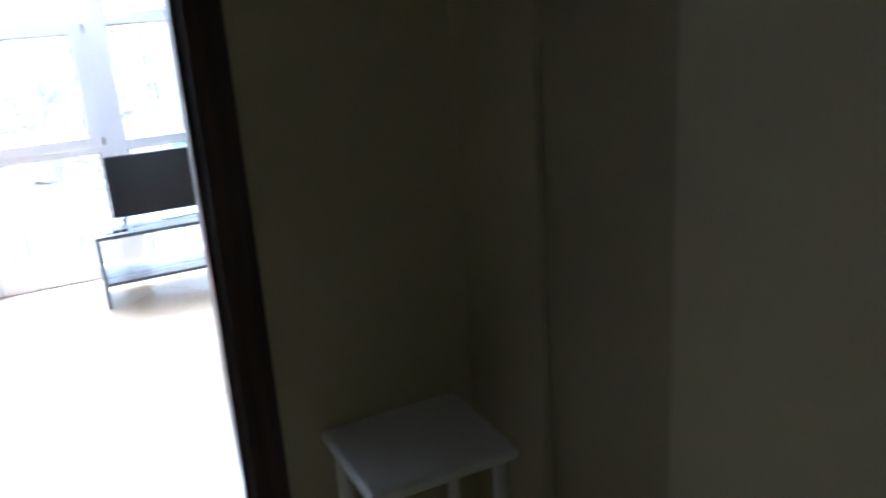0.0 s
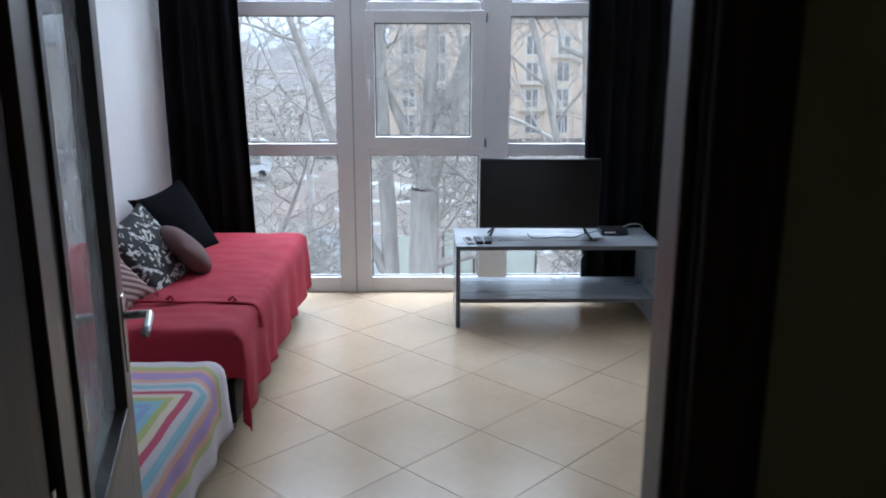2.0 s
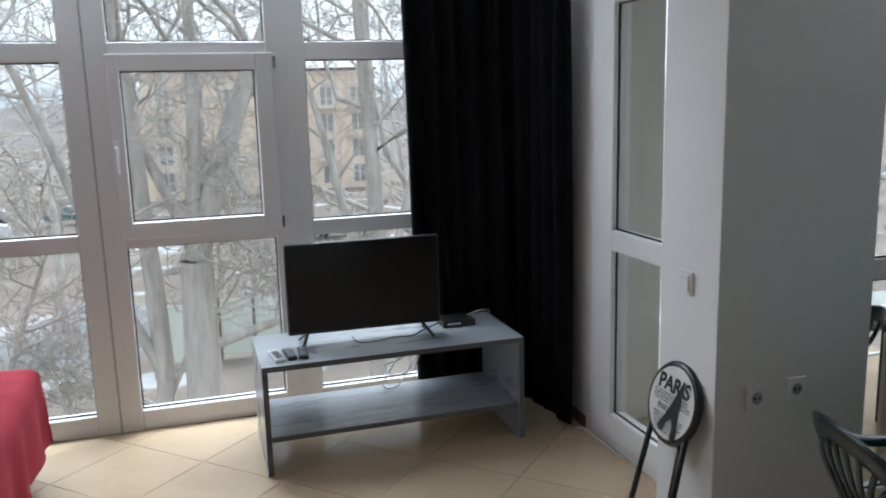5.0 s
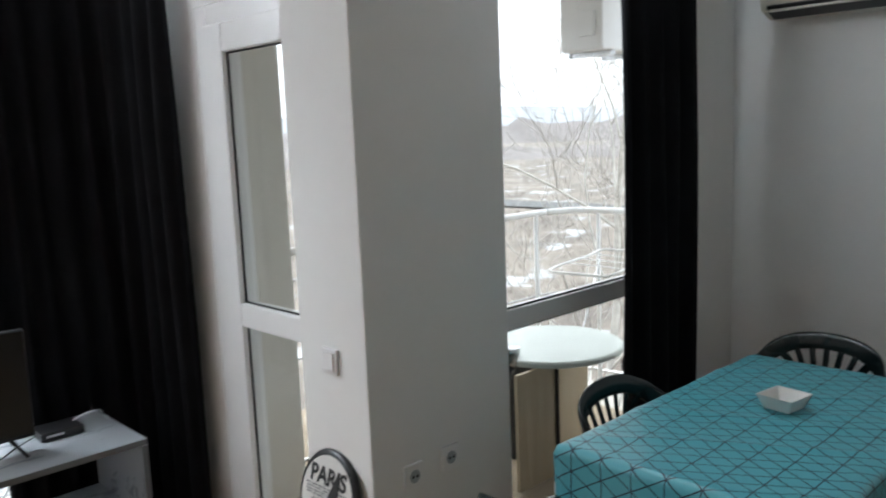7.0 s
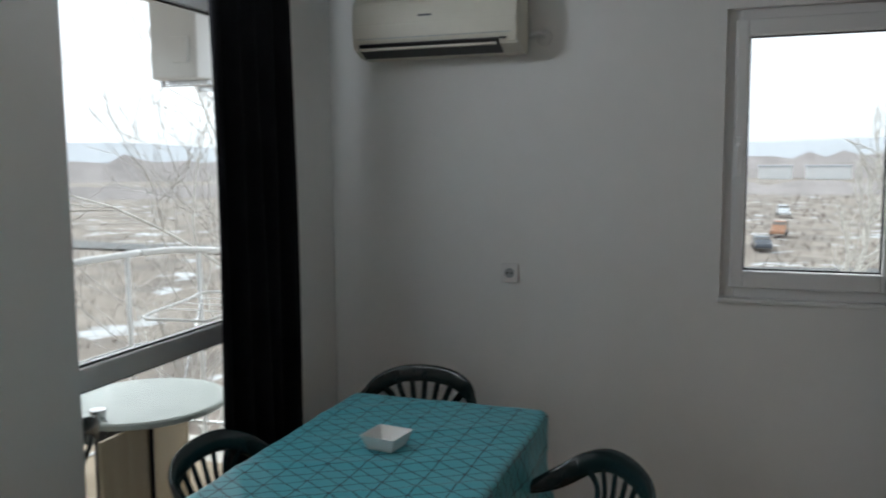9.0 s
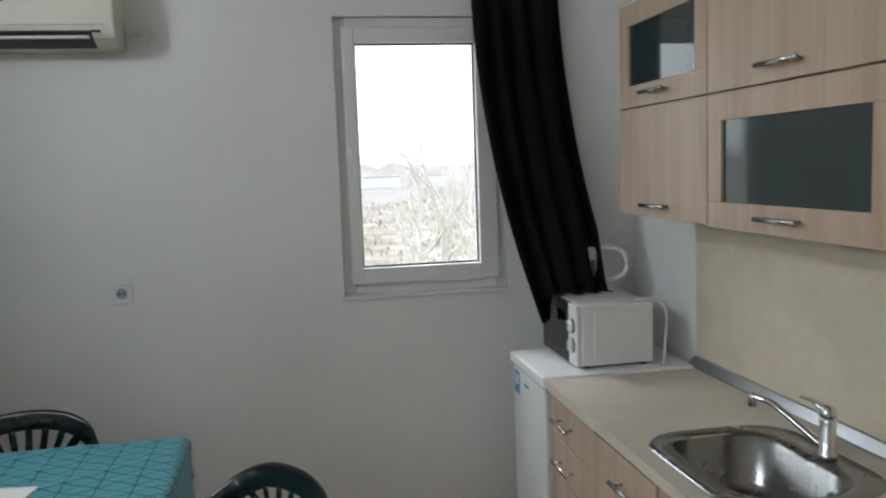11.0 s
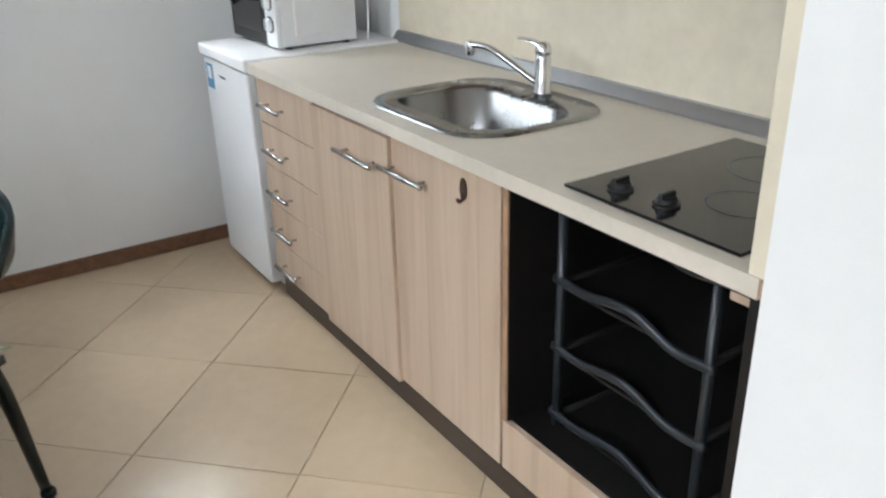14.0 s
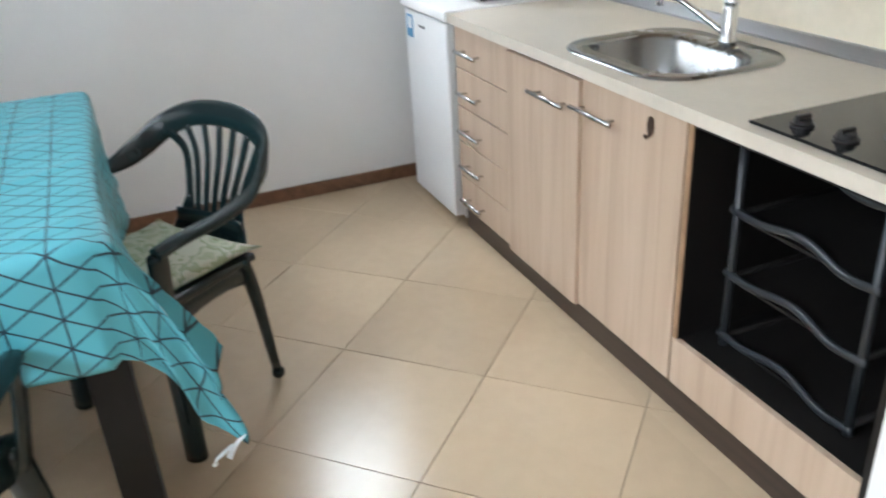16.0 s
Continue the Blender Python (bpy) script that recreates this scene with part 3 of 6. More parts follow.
# second bed with the crochet blanket
bed = thing("low_bed", -0.88, 5.95, 0, "low bed under a striped crochet blanket", "bed")
part("base", box(W + 0.02, 5.2, 0.06, -0.52, 6.72, 0.24, 0.01), M_CARCASS, bed)
part("mattress", box(W + 0.02, 5.18, 0.242, -0.5, 6.72, 0.42, 0.05, segments=4), M_WHITE, bed, "white mattress")
for x in (W + 0.08, -0.58):
    for y in (5.28, 6.62):
        part("leg", box(x - 0.03, y - 0.03, 0, x + 0.03, y + 0.03, 0.06), M_BLACK, bed)


def crochet_number(n, l):
    """Distance to the blanket's nearest edge, so that the stripes run round it."""
    uv, sep = n.new("ShaderNodeUVMap"), n.new("ShaderNodeSeparateXYZ")
    uv.uv_map = "flat"
    l.new(uv.outputs[0], sep.inputs[0])
    a = maths(n, l, "SUBTRACT", 1.13, sep.outputs[0])
    b = maths(n, l, "SUBTRACT", 1.56, sep.outputs[1])
    wob = n.new("ShaderNodeTexNoise")
    wob.inputs["Scale"].default_value = 9
    d = maths(n, l, "MINIMUM", a, b)
    d = maths(n, l, "MULTIPLY_ADD", wob.outputs[0], 0.012, d)
    return maths(n, l, "DIVIDE", d, 0.85)


LACE, OLIVE, LILAC, PEACH, SKY, PINK, ROSE, CREAM, BLUE, ORANGE = ((0.55, 0.5, 0.52), (0.42, 0.45, 0.17), (0.4, 0.28, 0.5), (0.62, 0.36, 0.27), (0.27, 0.47, 0.55),
                                                            (0.6, 0.33, 0.38), (0.45, 0.08, 0.13), (0.62, 0.55, 0.42), (0.26, 0.36, 0.58), (0.65, 0.25, 0.13))
BANDS = (LACE, LACE, LACE, OLIVE, PEACH, LILAC, LILAC, PEACH, LACE, SKY, LACE, ROSE, CREAM, OLIVE, SKY, BLUE, SKY, LACE, PINK, PINK, OLIVE, LACE, BLUE, BLUE, ORANGE, PEACH, ORANGE, CREAM, SKY, LILAC)
M_CROCHET = ramp_material("striped_crochet_wool", crochet_number, [(i * 0.0325, c) for i, c in enumerate(BANDS)], rough=0.95, bump=0.9, bump_scale=170)
where, flat = drape(W + 0.01, -0.5, 5.18, 6.72, 0.455, 0.33, 0.3, 0.02, 0.04, 9.0, sag=0.01, flare=0.018)
cloth = thing("crochet_blanket", -0.88, 5.95, 0.44, "pastel striped crochet blanket with a lace border", "blanket")
thick(part("blanket", sheet(44, 70, where, uv=flat), M_CROCHET, cloth, smooth=True), 0.008)


# cushions
def cushion(name, size, depth, m, mat, label, fringe=None, outline=None):
    """A stuffed cushion, flat side up, in its own place m."""
    ob = thing(name, 0, 0, 0, label, "cushion")
    ob.matrix_basis = m

    def face(side):
        def where(u, v):
            x, y = (u - 0.5) * 2, (v - 0.5) * 2
            k = max(0.0, (1 - x * x) * (1 - y * y)) ** 0.42
            pull = 1 - 0.07 * (x * x * (1 - y * y) + y * y * (1 - x * x)) * 1.0
            px, py = x * size / 2 * (0.93 + 0.07 * abs(y) ** 3), y * size / 2 * (0.93 + 0.07 * abs(x) ** 3)
            if outline:
                px, py = outline(x, y, size)
            return Vector((px * pull, py * pull, side * depth / 2 * k + wavy(x, y, size * 9, 1.7, 0.012) * k))
        return where

    bm = sheet(18, 18, face(1), uv=lambda u, v: (u, v))
    bm2 = sheet(18, 18, face(-1))
    me = bpy.data.meshes.new("side")
    bm2.to_mesh(me)
    bm2.free()
    bm.from_mesh(me)
    bmesh.ops.remove_doubles(bm, verts=bm.verts, dist=0.0015)
    bmesh.ops.recalc_face_normals(bm, faces=bm.faces)
    part("cover", bm, mat, ob, local=True, smooth=True)
    if fringe:
        b2 = bmesh.new()
        for i in range(26):
            y = (i / 25 - 0.5) * size * 0.94
            tube([(size / 2 - 0.01, y, 0), (size / 2 + 0.02, y + random.uniform(-0.008, 0.008), random.uniform(-0.008, 0.008))], 0.003, n=4, steps=1, bm=b2)
        part("fringe", b2, fringe, ob, "short woollen fringe", local=True)
    return ob


def print_number(n, l):
    uv = n.new("ShaderNodeUVMap")
    uv.uv_map = "flat"
    tex = n.new("ShaderNodeTexNoise")
    tex.inputs["Scale"].default_value, tex.inputs["Detail"].default_value, tex.inputs["Distortion"].default_value = 5.5, 2.0, 2.2
    l.new(uv.outputs[0], tex.inputs["Vector"])
    return tex.outputs[0]


def zigzag_number(n, l):
    uv, sep = n.new("ShaderNodeUVMap"), n.new("ShaderNodeSeparateXYZ")
    uv.uv_map = "flat"
    l.new(uv.outputs[0], sep.inputs[0])
    tri = maths(n, l, "PINGPONG", sep.outputs[1], 0.5)
    s = maths(n, l, "MULTIPLY_ADD", tri, 0.9, sep.outputs[0])
    return maths(n, l, "FRACT", maths(n, l, "MULTIPLY", s, 8.5))


M_PRINT = ramp_material("black_white_print_cloth", print_number, [(0.0, (0.02, 0.02, 0.02)), (0.54, (0.6, 0.59, 0.56)), (0.63, (0.02, 0.02, 0.02))], bump_scale=260)
M_ZIGZAG = ramp_material("brown_zigzag_knit", zigzag_number, [(0.0, (0.1, 0.05, 0.05)), (0.5, (0.38, 0.27, 0.24))], bump=0.6, bump_scale=200)
M_BROWN = material("brown_velour", (0.13, 0.075, 0.07), 0.85, spread=0.15, scale=5, bump=0.2, bump_scale=300)
M_DARKCLOTH = material("black_cushion_cloth", (0.005, 0.0055, 0.007), 0.95, spread=0.25, scale=5, bump=0.2, bump_scale=250, specular=0.05)
M_FRINGE = material("brown_fringe_wool", (0.2, 0.13, 0.12), 0.95, spread=0.2)


def leaning(x, y, z, turn, tilt, spin=0):
    return pose(x, y, z, 0, 0, turn) @ pose(0, 0, 0, 0, tilt, 0) @ pose(0, 0, 0, 0, 0, spin)


cushion("cushion", 0.5, 0.15, leaning(-1.1, 8.37, 0.65, -22, 62, 8), M_DARKCLOTH, "plain black square cushion leaning on the wall")
cushion("cushion", 0.48, 0.12, leaning(-1.06, 7.74, 0.64, -18, 54, 14), M_PRINT, "black and white printed cushion leaning on the wall")
cushion("cushion", 0.42, 0.12, leaning(-1.13, 7.26, 0.625, -24, 52, 18), M_ZIGZAG, "brown and beige zigzag knitted cushion with fringe", M_FRINGE)


def heart(x, y, size):
    """A heart outline on a square."""
    px, py = x * size / 2, y * size / 2
    r = max(abs(x), abs(y))
    a = math.atan2(y, x)
    k = 0.86 + 0.2 * abs(math.sin(a * 0.5)) ** 0.6 - 0.42 * max(0, math.cos(a)) ** 14 + 0.16 * max(0, math.cos(a - math.pi)) ** 8
    return size / 2 * r * k * math.cos(a), size / 2 * r * k * math.sin(a)


cushion("heart_cushion", 0.36, 0.15, leaning(-0.94, 7.93, 0.615, 25, 48, 120), M_BROWN, "brown heart-shaped velour cushion on the red cover", outline=heart)

# low television stand
stand = thing("tv_stand", 1.14, 8.65, 0, "low open grey laminate television stand with one shelf", "tv stand")
SX0, SX1, SY0, SY1 = 0.525, 1.765, 8.4, 8.92


def board(name, x0, y0, z0, x1, y1, z1, edge):
    b = part(name, box(x0, y0 + 0.003, z0, x1, y1, z1, 0.0015), M_STAND, stand)
    part("edging", box(*edge, 0.0008), M_STAND_EDGE, b, "dark front edging")


board("top", SX0, SY0, 0.484, SX1, SY1, 0.51, (SX0 + 0.001, SY0, 0.485, SX1 - 0.001, SY0 + 0.0028, 0.509))
board("shelf", SX0 + 0.027, SY0 + 0.01, 0.155, SX1 - 0.027, SY1 - 0.02, 0.18, (SX0 + 0.028, SY0 + 0.007, 0.156, SX1 - 0.028, SY0 + 0.0128, 0.179))
board("side_panel", SX0, SY0, 0, SX0 + 0.026, SY1, 0.483, (SX0 + 0.001, SY0, 0.001, SX0 + 0.025, SY0 + 0.0028, 0.482))
board("side_panel", SX1 - 0.026, SY0, 0, SX1, SY1, 0.483, (SX1 - 0.025, SY0, 0.001, SX1 - 0.001, SY0 + 0.0028, 0.482))

tv = thing("television", 1.05, 8.66, 0.51, "switched-off flat black television on two splayed feet", "television", turn=-1.5)


def tv_part(name, bm, mat, label=""):
    return part(name, bm, mat, tv, label, local=True)


tv_part("casing", box(-0.37, -0.012, 0.055, 0.37, 0.02, 0.49, 0.006), M_BLACK)
tv_part("back_box", box(-0.24, 0.0205, 0.075, 0.24, 0.065, 0.34, 0.02), M_BLACK)
tv_part("screen", box(-0.362, -0.0155, 0.07, 0.362, -0.0125, 0.483), M_SCREEN, "dark glossy screen")
tv_part("logo_plate", box(-0.02, -0.0165, 0.058, 0.02, -0.0127, 0.065), M_STAND_EDGE)
for x in (-0.28, 0.28):
    s = 1 if x > 0 else -1
    bm = tube([(x, 0, 0.06), (x + s * 0.035, -0.09, 0.006)], 0.009, 0.006, n=6, steps=1)
    tube([(x, 0, 0.06), (x + s * 0.03, 0.09, 0.006)], 0.009, 0.006, n=6, steps=1, bm=bm)
    tv_part("foot", bm, M_BLACK)


def remote(x, y, turn, body, label, dark_keys=True):
    ob = thing("remote_control", x, y, 0.51, label, "remote control", turn=turn)
    part("body", box(-0.022, -0.075, 0.0, 0.022, 0.075, 0.018, 0.005), body, ob, local=True)
    for i in range(7):
        for j in range(3):
            part("button", box(-0.015 + j * 0.011, -0.06 + i * 0.017, 0.018, -0.007 + j * 0.011, -0.05 + i * 0.017, 0.0205), M_BLACK if dark_keys else M_STAND, ob, local=True)


remote(0.605, 8.52, 8, M_WHITE, "white remote control on the television stand")
remote(0.665, 8.53, 4, M_BLACK, "black remote control on the television stand", False)
remote(0.725, 8.53, -4, M_BLACK, "black remote control on the television stand", False)
stb = thing("set_top_box", 1.535, 8.75, 0.51, "flat black set-top box on the television stand", "set-top box")
part("casing", box(1.45, 8.68, 0.51, 1.62, 8.82, 0.545, 0.006), M_BLACK, stb)
part("front_strip", box(1.47, 8.6785, 0.526, 1.54, 8.6798, 0.535), M_WHITE, stb, "small white strip")
tagged(part("power_cable", tube([(0.98, 8.66, 0.53), (1.0, 8.6, 0.517), (1.08, 8.59, 0.516), (1.18, 8.62, 0.516), (1.27, 8.61, 0.517), (1.33, 8.64, 0.53), (1.45, 8.74, 0.53)], 0.003, n=6), M_BLACK, smooth=True), "thin black cable lying under the television", "cable")
bm = tube([(1.34, 8.88, 0.47), (1.27, 8.86, 0.36), (1.2, 8.84, 0.27), (1.16, 8.82, 0.2), (1.24, 8.84, 0.187), (1.34, 8.88, 0.3)], 0.0035, n=6)
tube([(1.4, 8.88, 0.47), (1.36, 8.86, 0.4), (1.26, 8.84, 0.33), (1.18, 8.85, 0.3), (1.22, 8.86, 0.24), (1.33, 8.88, 0.25), (1.38, 8.88, 0.34)], 0.0035, n=6, bm=bm)
tagged(part("aerial_cable", bm, M_WHITE, smooth=True), "loose loops of white cable on the lower shelf", "cable")
tagged(part("antenna_cable", tube([(1.6, 8.75, 0.55), (1.64, 8.72, 0.575), (1.7, 8.73, 0.572), (1.75, 8.82, 0.53)], 0.003, n=6), M_WHITE, smooth=True), "short white cable end beside the box", "cable")
tagged(part("floor_cable", tube([(2.03, 8.39, 0.01), (2.06, 8.37, 0.014), (2.075, 8.3, 0.008), (2.08, 8.1, 0.008), (2.085, 8.0, 0.01)], 0.004, n=6), M_WHITE, smooth=True), "white cable along the floor by the balcony door", "cable")

# folding stool leaning on the pillar
stool = thing("folding_stool", 1.86, 7.36, 0, "folded black metal stool with printed seat leaning on the pillar", "stool")
lean = pose(1.79, 7.36, 0, 0, 13.5, 0)


def stool_part(name, bm, mat, label="", parent=None):
    bm.transform(lean)
    return part(name, bm, mat, parent or stool, label, smooth=name != "seat_print")


M_STOOLTOP = material("printed_white_vinyl", (0.74, 0.73, 0.7), 0.45, spread=0.08, scale=9)
disc = turned([(0.13, -0.012), (0.15, -0.01), (0.157, 0.0), (0.15, 0.012), (0.135, 0.014)], n=36)
disc.transform(pose(0, 0, 0.545, 0, -90, 0))
seat = stool_part("seat", disc, M_BLACK, "round padded seat with black rim")
top = turned([(0.134, 0.0), (0.134, 0.0165)], n=36)
top.transform(pose(0, 0, 0.545, 0, -90, 0))
stool_part("seat_print", top, M_STOOLTOP, "white round print", seat)
for y, z0, sp in ((0.125, 0.44, 0.0), (-0.125, 0.44, 0.0)):
    stool_part("leg", tube([(0.0 + sp, y * 0.85, 0.46), (0.0, y, 0.02)], 0.011, n=10, steps=1), M_BLACK)
    stool_part("rubber_foot", turned([(0.013, 0.0), (0.014, 0.03)], 0.0, y, n=12), M_RUBBER)
for y in (-0.085,):
    stool_part("leg", tube([(0.02, y * 0.7, 0.46), (0.025, y, 0.02)], 0.011, n=10, steps=1), M_BLACK)
stool_part("crossbar", tube([(0.0, -0.125, 0.12), (0.0, 0.125, 0.12)], 0.008, n=8, steps=1), M_BLACK)


def words(text, size, m, mat, parent, label, depth=0.0006, heavy=0.0):
    cu = bpy.data.curves.new("words", "FONT")
    cu.body, cu.size, cu.align_x, cu.align_y, cu.extrude, cu.offset = text, size, "CENTER", "CENTER", depth, heavy
    tmp = bpy.data.objects.new("words", cu)
    scene.collection.objects.link(tmp)
    me = bpy.data.meshes.new_from_object(tmp.evaluated_get(bpy.context.evaluated_depsgraph_get()))
    bpy.data.objects.remove(tmp)
    bm = bmesh.new()
    bm.from_mesh(me)
    bm.transform(m)
    return part("lettering", bm, mat, parent, label)


# the print: a word, lines of small writing, and a lattice tower
on_seat = lean @ pose(-0.018, 0, 0.545) @ Matrix(((0, 0, -1, 0), (-1, 0, 0, 0), (0, 1, 0, 0), (0, 0, 0, 1)))
words("PARIS", 0.078, on_seat @ pose(0, 0.062, 0), M_BLACK, seat, "black printed word", heavy=0.0022)
words("PARIS", 0.034, on_seat @ pose(-0.03, -0.028, 0.0004), M_STAND_EDGE, seat, "small grey printed word")
bm = bmesh.new()
for i in range(15):
    y = 0.026 - i * 0.0098
    if abs(y + 0.028) < 0.015:
        continue
    half = math.sqrt(max(0.0, 0.128 ** 2 - y * y)) * 0.92
    a = -half + random.uniform(0, 0.02)
    while a < half - 0.02:
        b = min(half, a + random.uniform(0.015, 0.045))
        box(a, y - 0.002, 0, b, y + 0.002, 0.0005, bm=bm)
        a = b + 0.006
bm.transform(on_seat)
tagged(part("printed_lines", bm, M_STAND_EDGE, seat), "lines of small grey print", kind="stuff")
bm = bmesh.new()
prof = [(0.062, -0.11), (0.05, -0.07), (0.04, -0.045), (0.027, 0.0), (0.017, 0.05), (0.005, 0.105)]
for s in (-1, 1):
    for (a, z), (b, w) in zip(prof, prof[1:]):
        inner_a, inner_b = (a * 0.45 if z < -0.05 else 0.0), (b * 0.45 if w < -0.05 else 0.0)
        vs = [bm.verts.new((0.045 + s * q, r, 0.0012)) for q, r in ((inner_a, z), (a, z), (b, w), (inner_b, w))]
        bm.faces.new(vs if s > 0 else vs[::-1])
bm.transform(on_seat @ pose(-0.01, 0, 0, 0, 0, -12))
thick(part("printed_tower", bm, M_BLACK, seat, "black printed tower"), 0.0008)


# switch and sockets
def plate(name, x, y, z, axis, label, category):
    ob = thing(name, x, y, z, label, category)
    w, h = 0.04, 0.042
    if axis == "x":
        part("cover_plate", box(x - 0.012, y - w, z - h, x, y + w, z + h, 0.003), M_PVC, ob)
    else:
        part("cover_plate", box(x - w, y - 0.012, z - h, x + w, y, z + h, 0.003), M_PVC, ob)
    if "socket" in name:
        bm = turned([(0.022, 0.0), (0.022, 0.002), (0.02, 0.003), (0.018, 0.001)], n=24)
        bm.transform(pose(x - (0.0125 if axis == "x" else 0), y - (0.0125 if axis == "y" else 0), z, 90 if axis == "y" else 0, -90 if axis == "x" else 0, 0))
        part("contact_well", bm, M_STAND, ob, "recessed grey contact well")
        for s in (-0.009, 0.009):
            if axis == "x":
                part("contact_hole", box(x - 0.0165, y + s - 0.004, z - 0.004, x - 0.0125, y + s + 0.004, z + 0.004), M_BLACK, ob)
            else:
                part("contact_hole", box(x + s - 0.004, y - 0.0165, z - 0.004, x + s + 0.004, y - 0.0125, z + 0.004), M_BLACK, ob)
    else:
        part("rocker", box(x - 0.018, y - 0.028, z - 0.03, x - 0.0125, y + 0.028, z + 0.03, 0.002), M_PVC, ob)
    return ob


plate("light_switch", 1.95, 7.35, 0.985, "x", "white rocker light switch on the pillar", "light switch")
plate("wall_socket", 2.28, 7.17, 0.606, "y", "white wall socket on the pillar", "socket")
plate("wall_socket", E, 6.25, 1.17, "x", "white wall socket above the dining table", "socket")
plate("wall_socket", 2.113, 7.17, 0.593, "y", "white wall socket on the pillar", "socket")


# ---- dining corner ----
table = thing("dining_table", 2.88, 6.3, 0, "dark wooden dining table under a turquoise cloth", "table")
TX0, TX1, TY0, TY1, TZ = 2.27, 3.47, 5.95, 6.67, 0.775
part("tabletop", box(TX0, TY0, TZ - 0.035, TX1, TY1, TZ, 0.004), M_PLINTH, table)
part("apron", box(TX0 + 0.1, TY0 + 0.02, TZ - 0.11, TX1 - 0.1, TY0 + 0.04, TZ - 0.036), M_PLINTH, table)
part("apron", box(TX0 + 0.1, TY1 - 0.055, TZ - 0.11, TX1 - 0.1, TY1 - 0.035, TZ - 0.036), M_PLINTH, table)
for x in (TX0 + 0.055, TX1 - 0.055):
    for y in (TY0 + 0.03, TY1 - 0.045):
        part("leg", box(x - 0.042, y - 0.042, 0, x + 0.042, y + 0.042, TZ - 0.036, 0.004), M_CARCASS, table)


def cloth_number(n, l):
    """Three families of thin lines that make a net of triangles."""
    uv, sep = n.new("ShaderNodeUVMap"), n.new("ShaderNodeSeparateXYZ")
    uv.uv_map = "flat"
    l.new(uv.outputs[0], sep.inputs[0])
    u, v = sep.outputs[0], sep.outputs[1]
    out = None
    for a, b, k in ((1.0, 0.62, 16.0), (1.0, -0.62, 16.0), (0.0, 1.0, 9.92)):
        s = maths(n, l, "ADD", maths(n, l, "MULTIPLY", u, a), maths(n, l, "MULTIPLY", v, b))
        d = maths(n, l, "MULTIPLY", maths(n, l, "PINGPONG", maths(n, l, "MULTIPLY", s, k), 0.5), 100.0 / k / (1.0 if a == 0 else 1.18))
        out = d if out is None else maths(n, l, "MINIMUM", out, d)
    return out


M_CLOTH = ramp_material("turquoise_oilcloth", cloth_number, [(0.0, (0.008, 0.03, 0.045)), (0.2, (0.1, 0.4, 0.47))], rough=0.42, bump=0.05, bump_scale=90)
M_LINING = material("white_oilcloth_backing", (0.72, 0.73, 0.73), 0.7, spread=0.06, scale=5, bump=0.2, bump_scale=200)
DROP_W, DROP_E, DROP_S, DROP_N = 0.26, 0.27, 0.33, 0.27
CLX, CLY = TX1 - TX0 + DROP_W + DROP_E, TY1 - TY0 + DROP_S + DROP_N


def crease(a, b):
    """Sharp little folds left in the oilcloth, and its soft unevenness."""
    k = 0.0
    for turn, scale, size in ((0.4, 4.0, 0.005), (2.0, 7.0, 0.003)):
        p, q = a * math.cos(turn) + b * math.sin(turn), b * math.cos(turn) - a * math.sin(turn)
        k += size * max(0.0, 1 - 5 * abs(noise.noise(Vector((p * scale, q * scale * 0.35, turn)))))
    return k + wavy(a, b, 2, 3, 0.003)


def table_where(u, v):
    a, b = u * CLX - DROP_W, v * CLY - DROP_S
    x, y = min(max(a, 0), TX1 - TX0), min(max(b, 0), TY1 - TY0)
    ox, oy = a - x, b - y
    fx, fy = abs(ox), abs(oy)
    r = 0.02
    fall = max(fx, fy)
    fold = crease(a, b)
    z = TZ + 0.006 + max(0.0, fold) * (1 if fall == 0 else 0) - max(0.0, fall - 0.5 * r)
    px, py = TX0 + x, TY0 + y
    k = fall / 0.3
    # near the south-west corner the cloth is pulled out over the chair
    pull = max(0.0, 1 - x / 0.42) ** 1.3 * 0.15 * fy / DROP_S if oy < 0 else 0.0
    if fx and fy:
        # the spare corner hangs as a folded point
        m = min(fx, fy)
        swing = math.sin(7 * (fx - fy) / 0.3 + 1.0) if ox < 0 and oy < 0 else 0.4
        px += math.copysign(min(r, fx) + (-0.12 if ox < 0 else 0.22) * m + 0.025 * m / 0.26 * swing, ox)
        py += math.copysign(min(r, fy) + pull + 0.06 * m - 0.025 * m / 0.26 * swing + fold, oy)
        z -= (0.75 if ox < 0 and oy < 0 else 0.35) * m - wavy(a, b, 3, 9, 0.02) * k
    elif fx:
        px += math.copysign(min(r, fx) + 0.018 * k * (0.5 + math.sin(b * 17 + 1) * 0.5 + wavy(b, k, 5, 6, 0.5)) + fold, ox)
    elif fy:
        py += math.copysign(min(r, fy) + pull + 0.03 * k * (0.5 + math.sin(a * 14 + 2) * 0.5 + wavy(a, k, 7, 6, 0.5)) + fold, oy)
        z += 0.25 * pull
    return Vector((px, py, z))


cloth = part("tablecloth", sheet(132, 104, table_where, uv=lambda u, v: (u * CLX, v * CLY)), M_CLOTH)
cloth.data.materials.append(M_LINING)
thick(cloth, 0.002)
cloth.modifiers["thickness"].material_offset = 1
tip = Vector(table_where(0.0, 0.0))
tag_bm = tube([tip + Vector((0.005, 0.0, 0.03)), tip + Vector((0.0, 0.03, 0.0)), tip + Vector((-0.01, 0.045, -0.015))], 0.008, 0.0015, n=6)
tube([tip + Vector((0.0, 0.03, 0.01)), tip + Vector((-0.02, 0.07, 0.0)), tip + Vector((-0.015, 0.075, -0.02))], 0.006, 0.0015, n=6, bm=tag_bm)
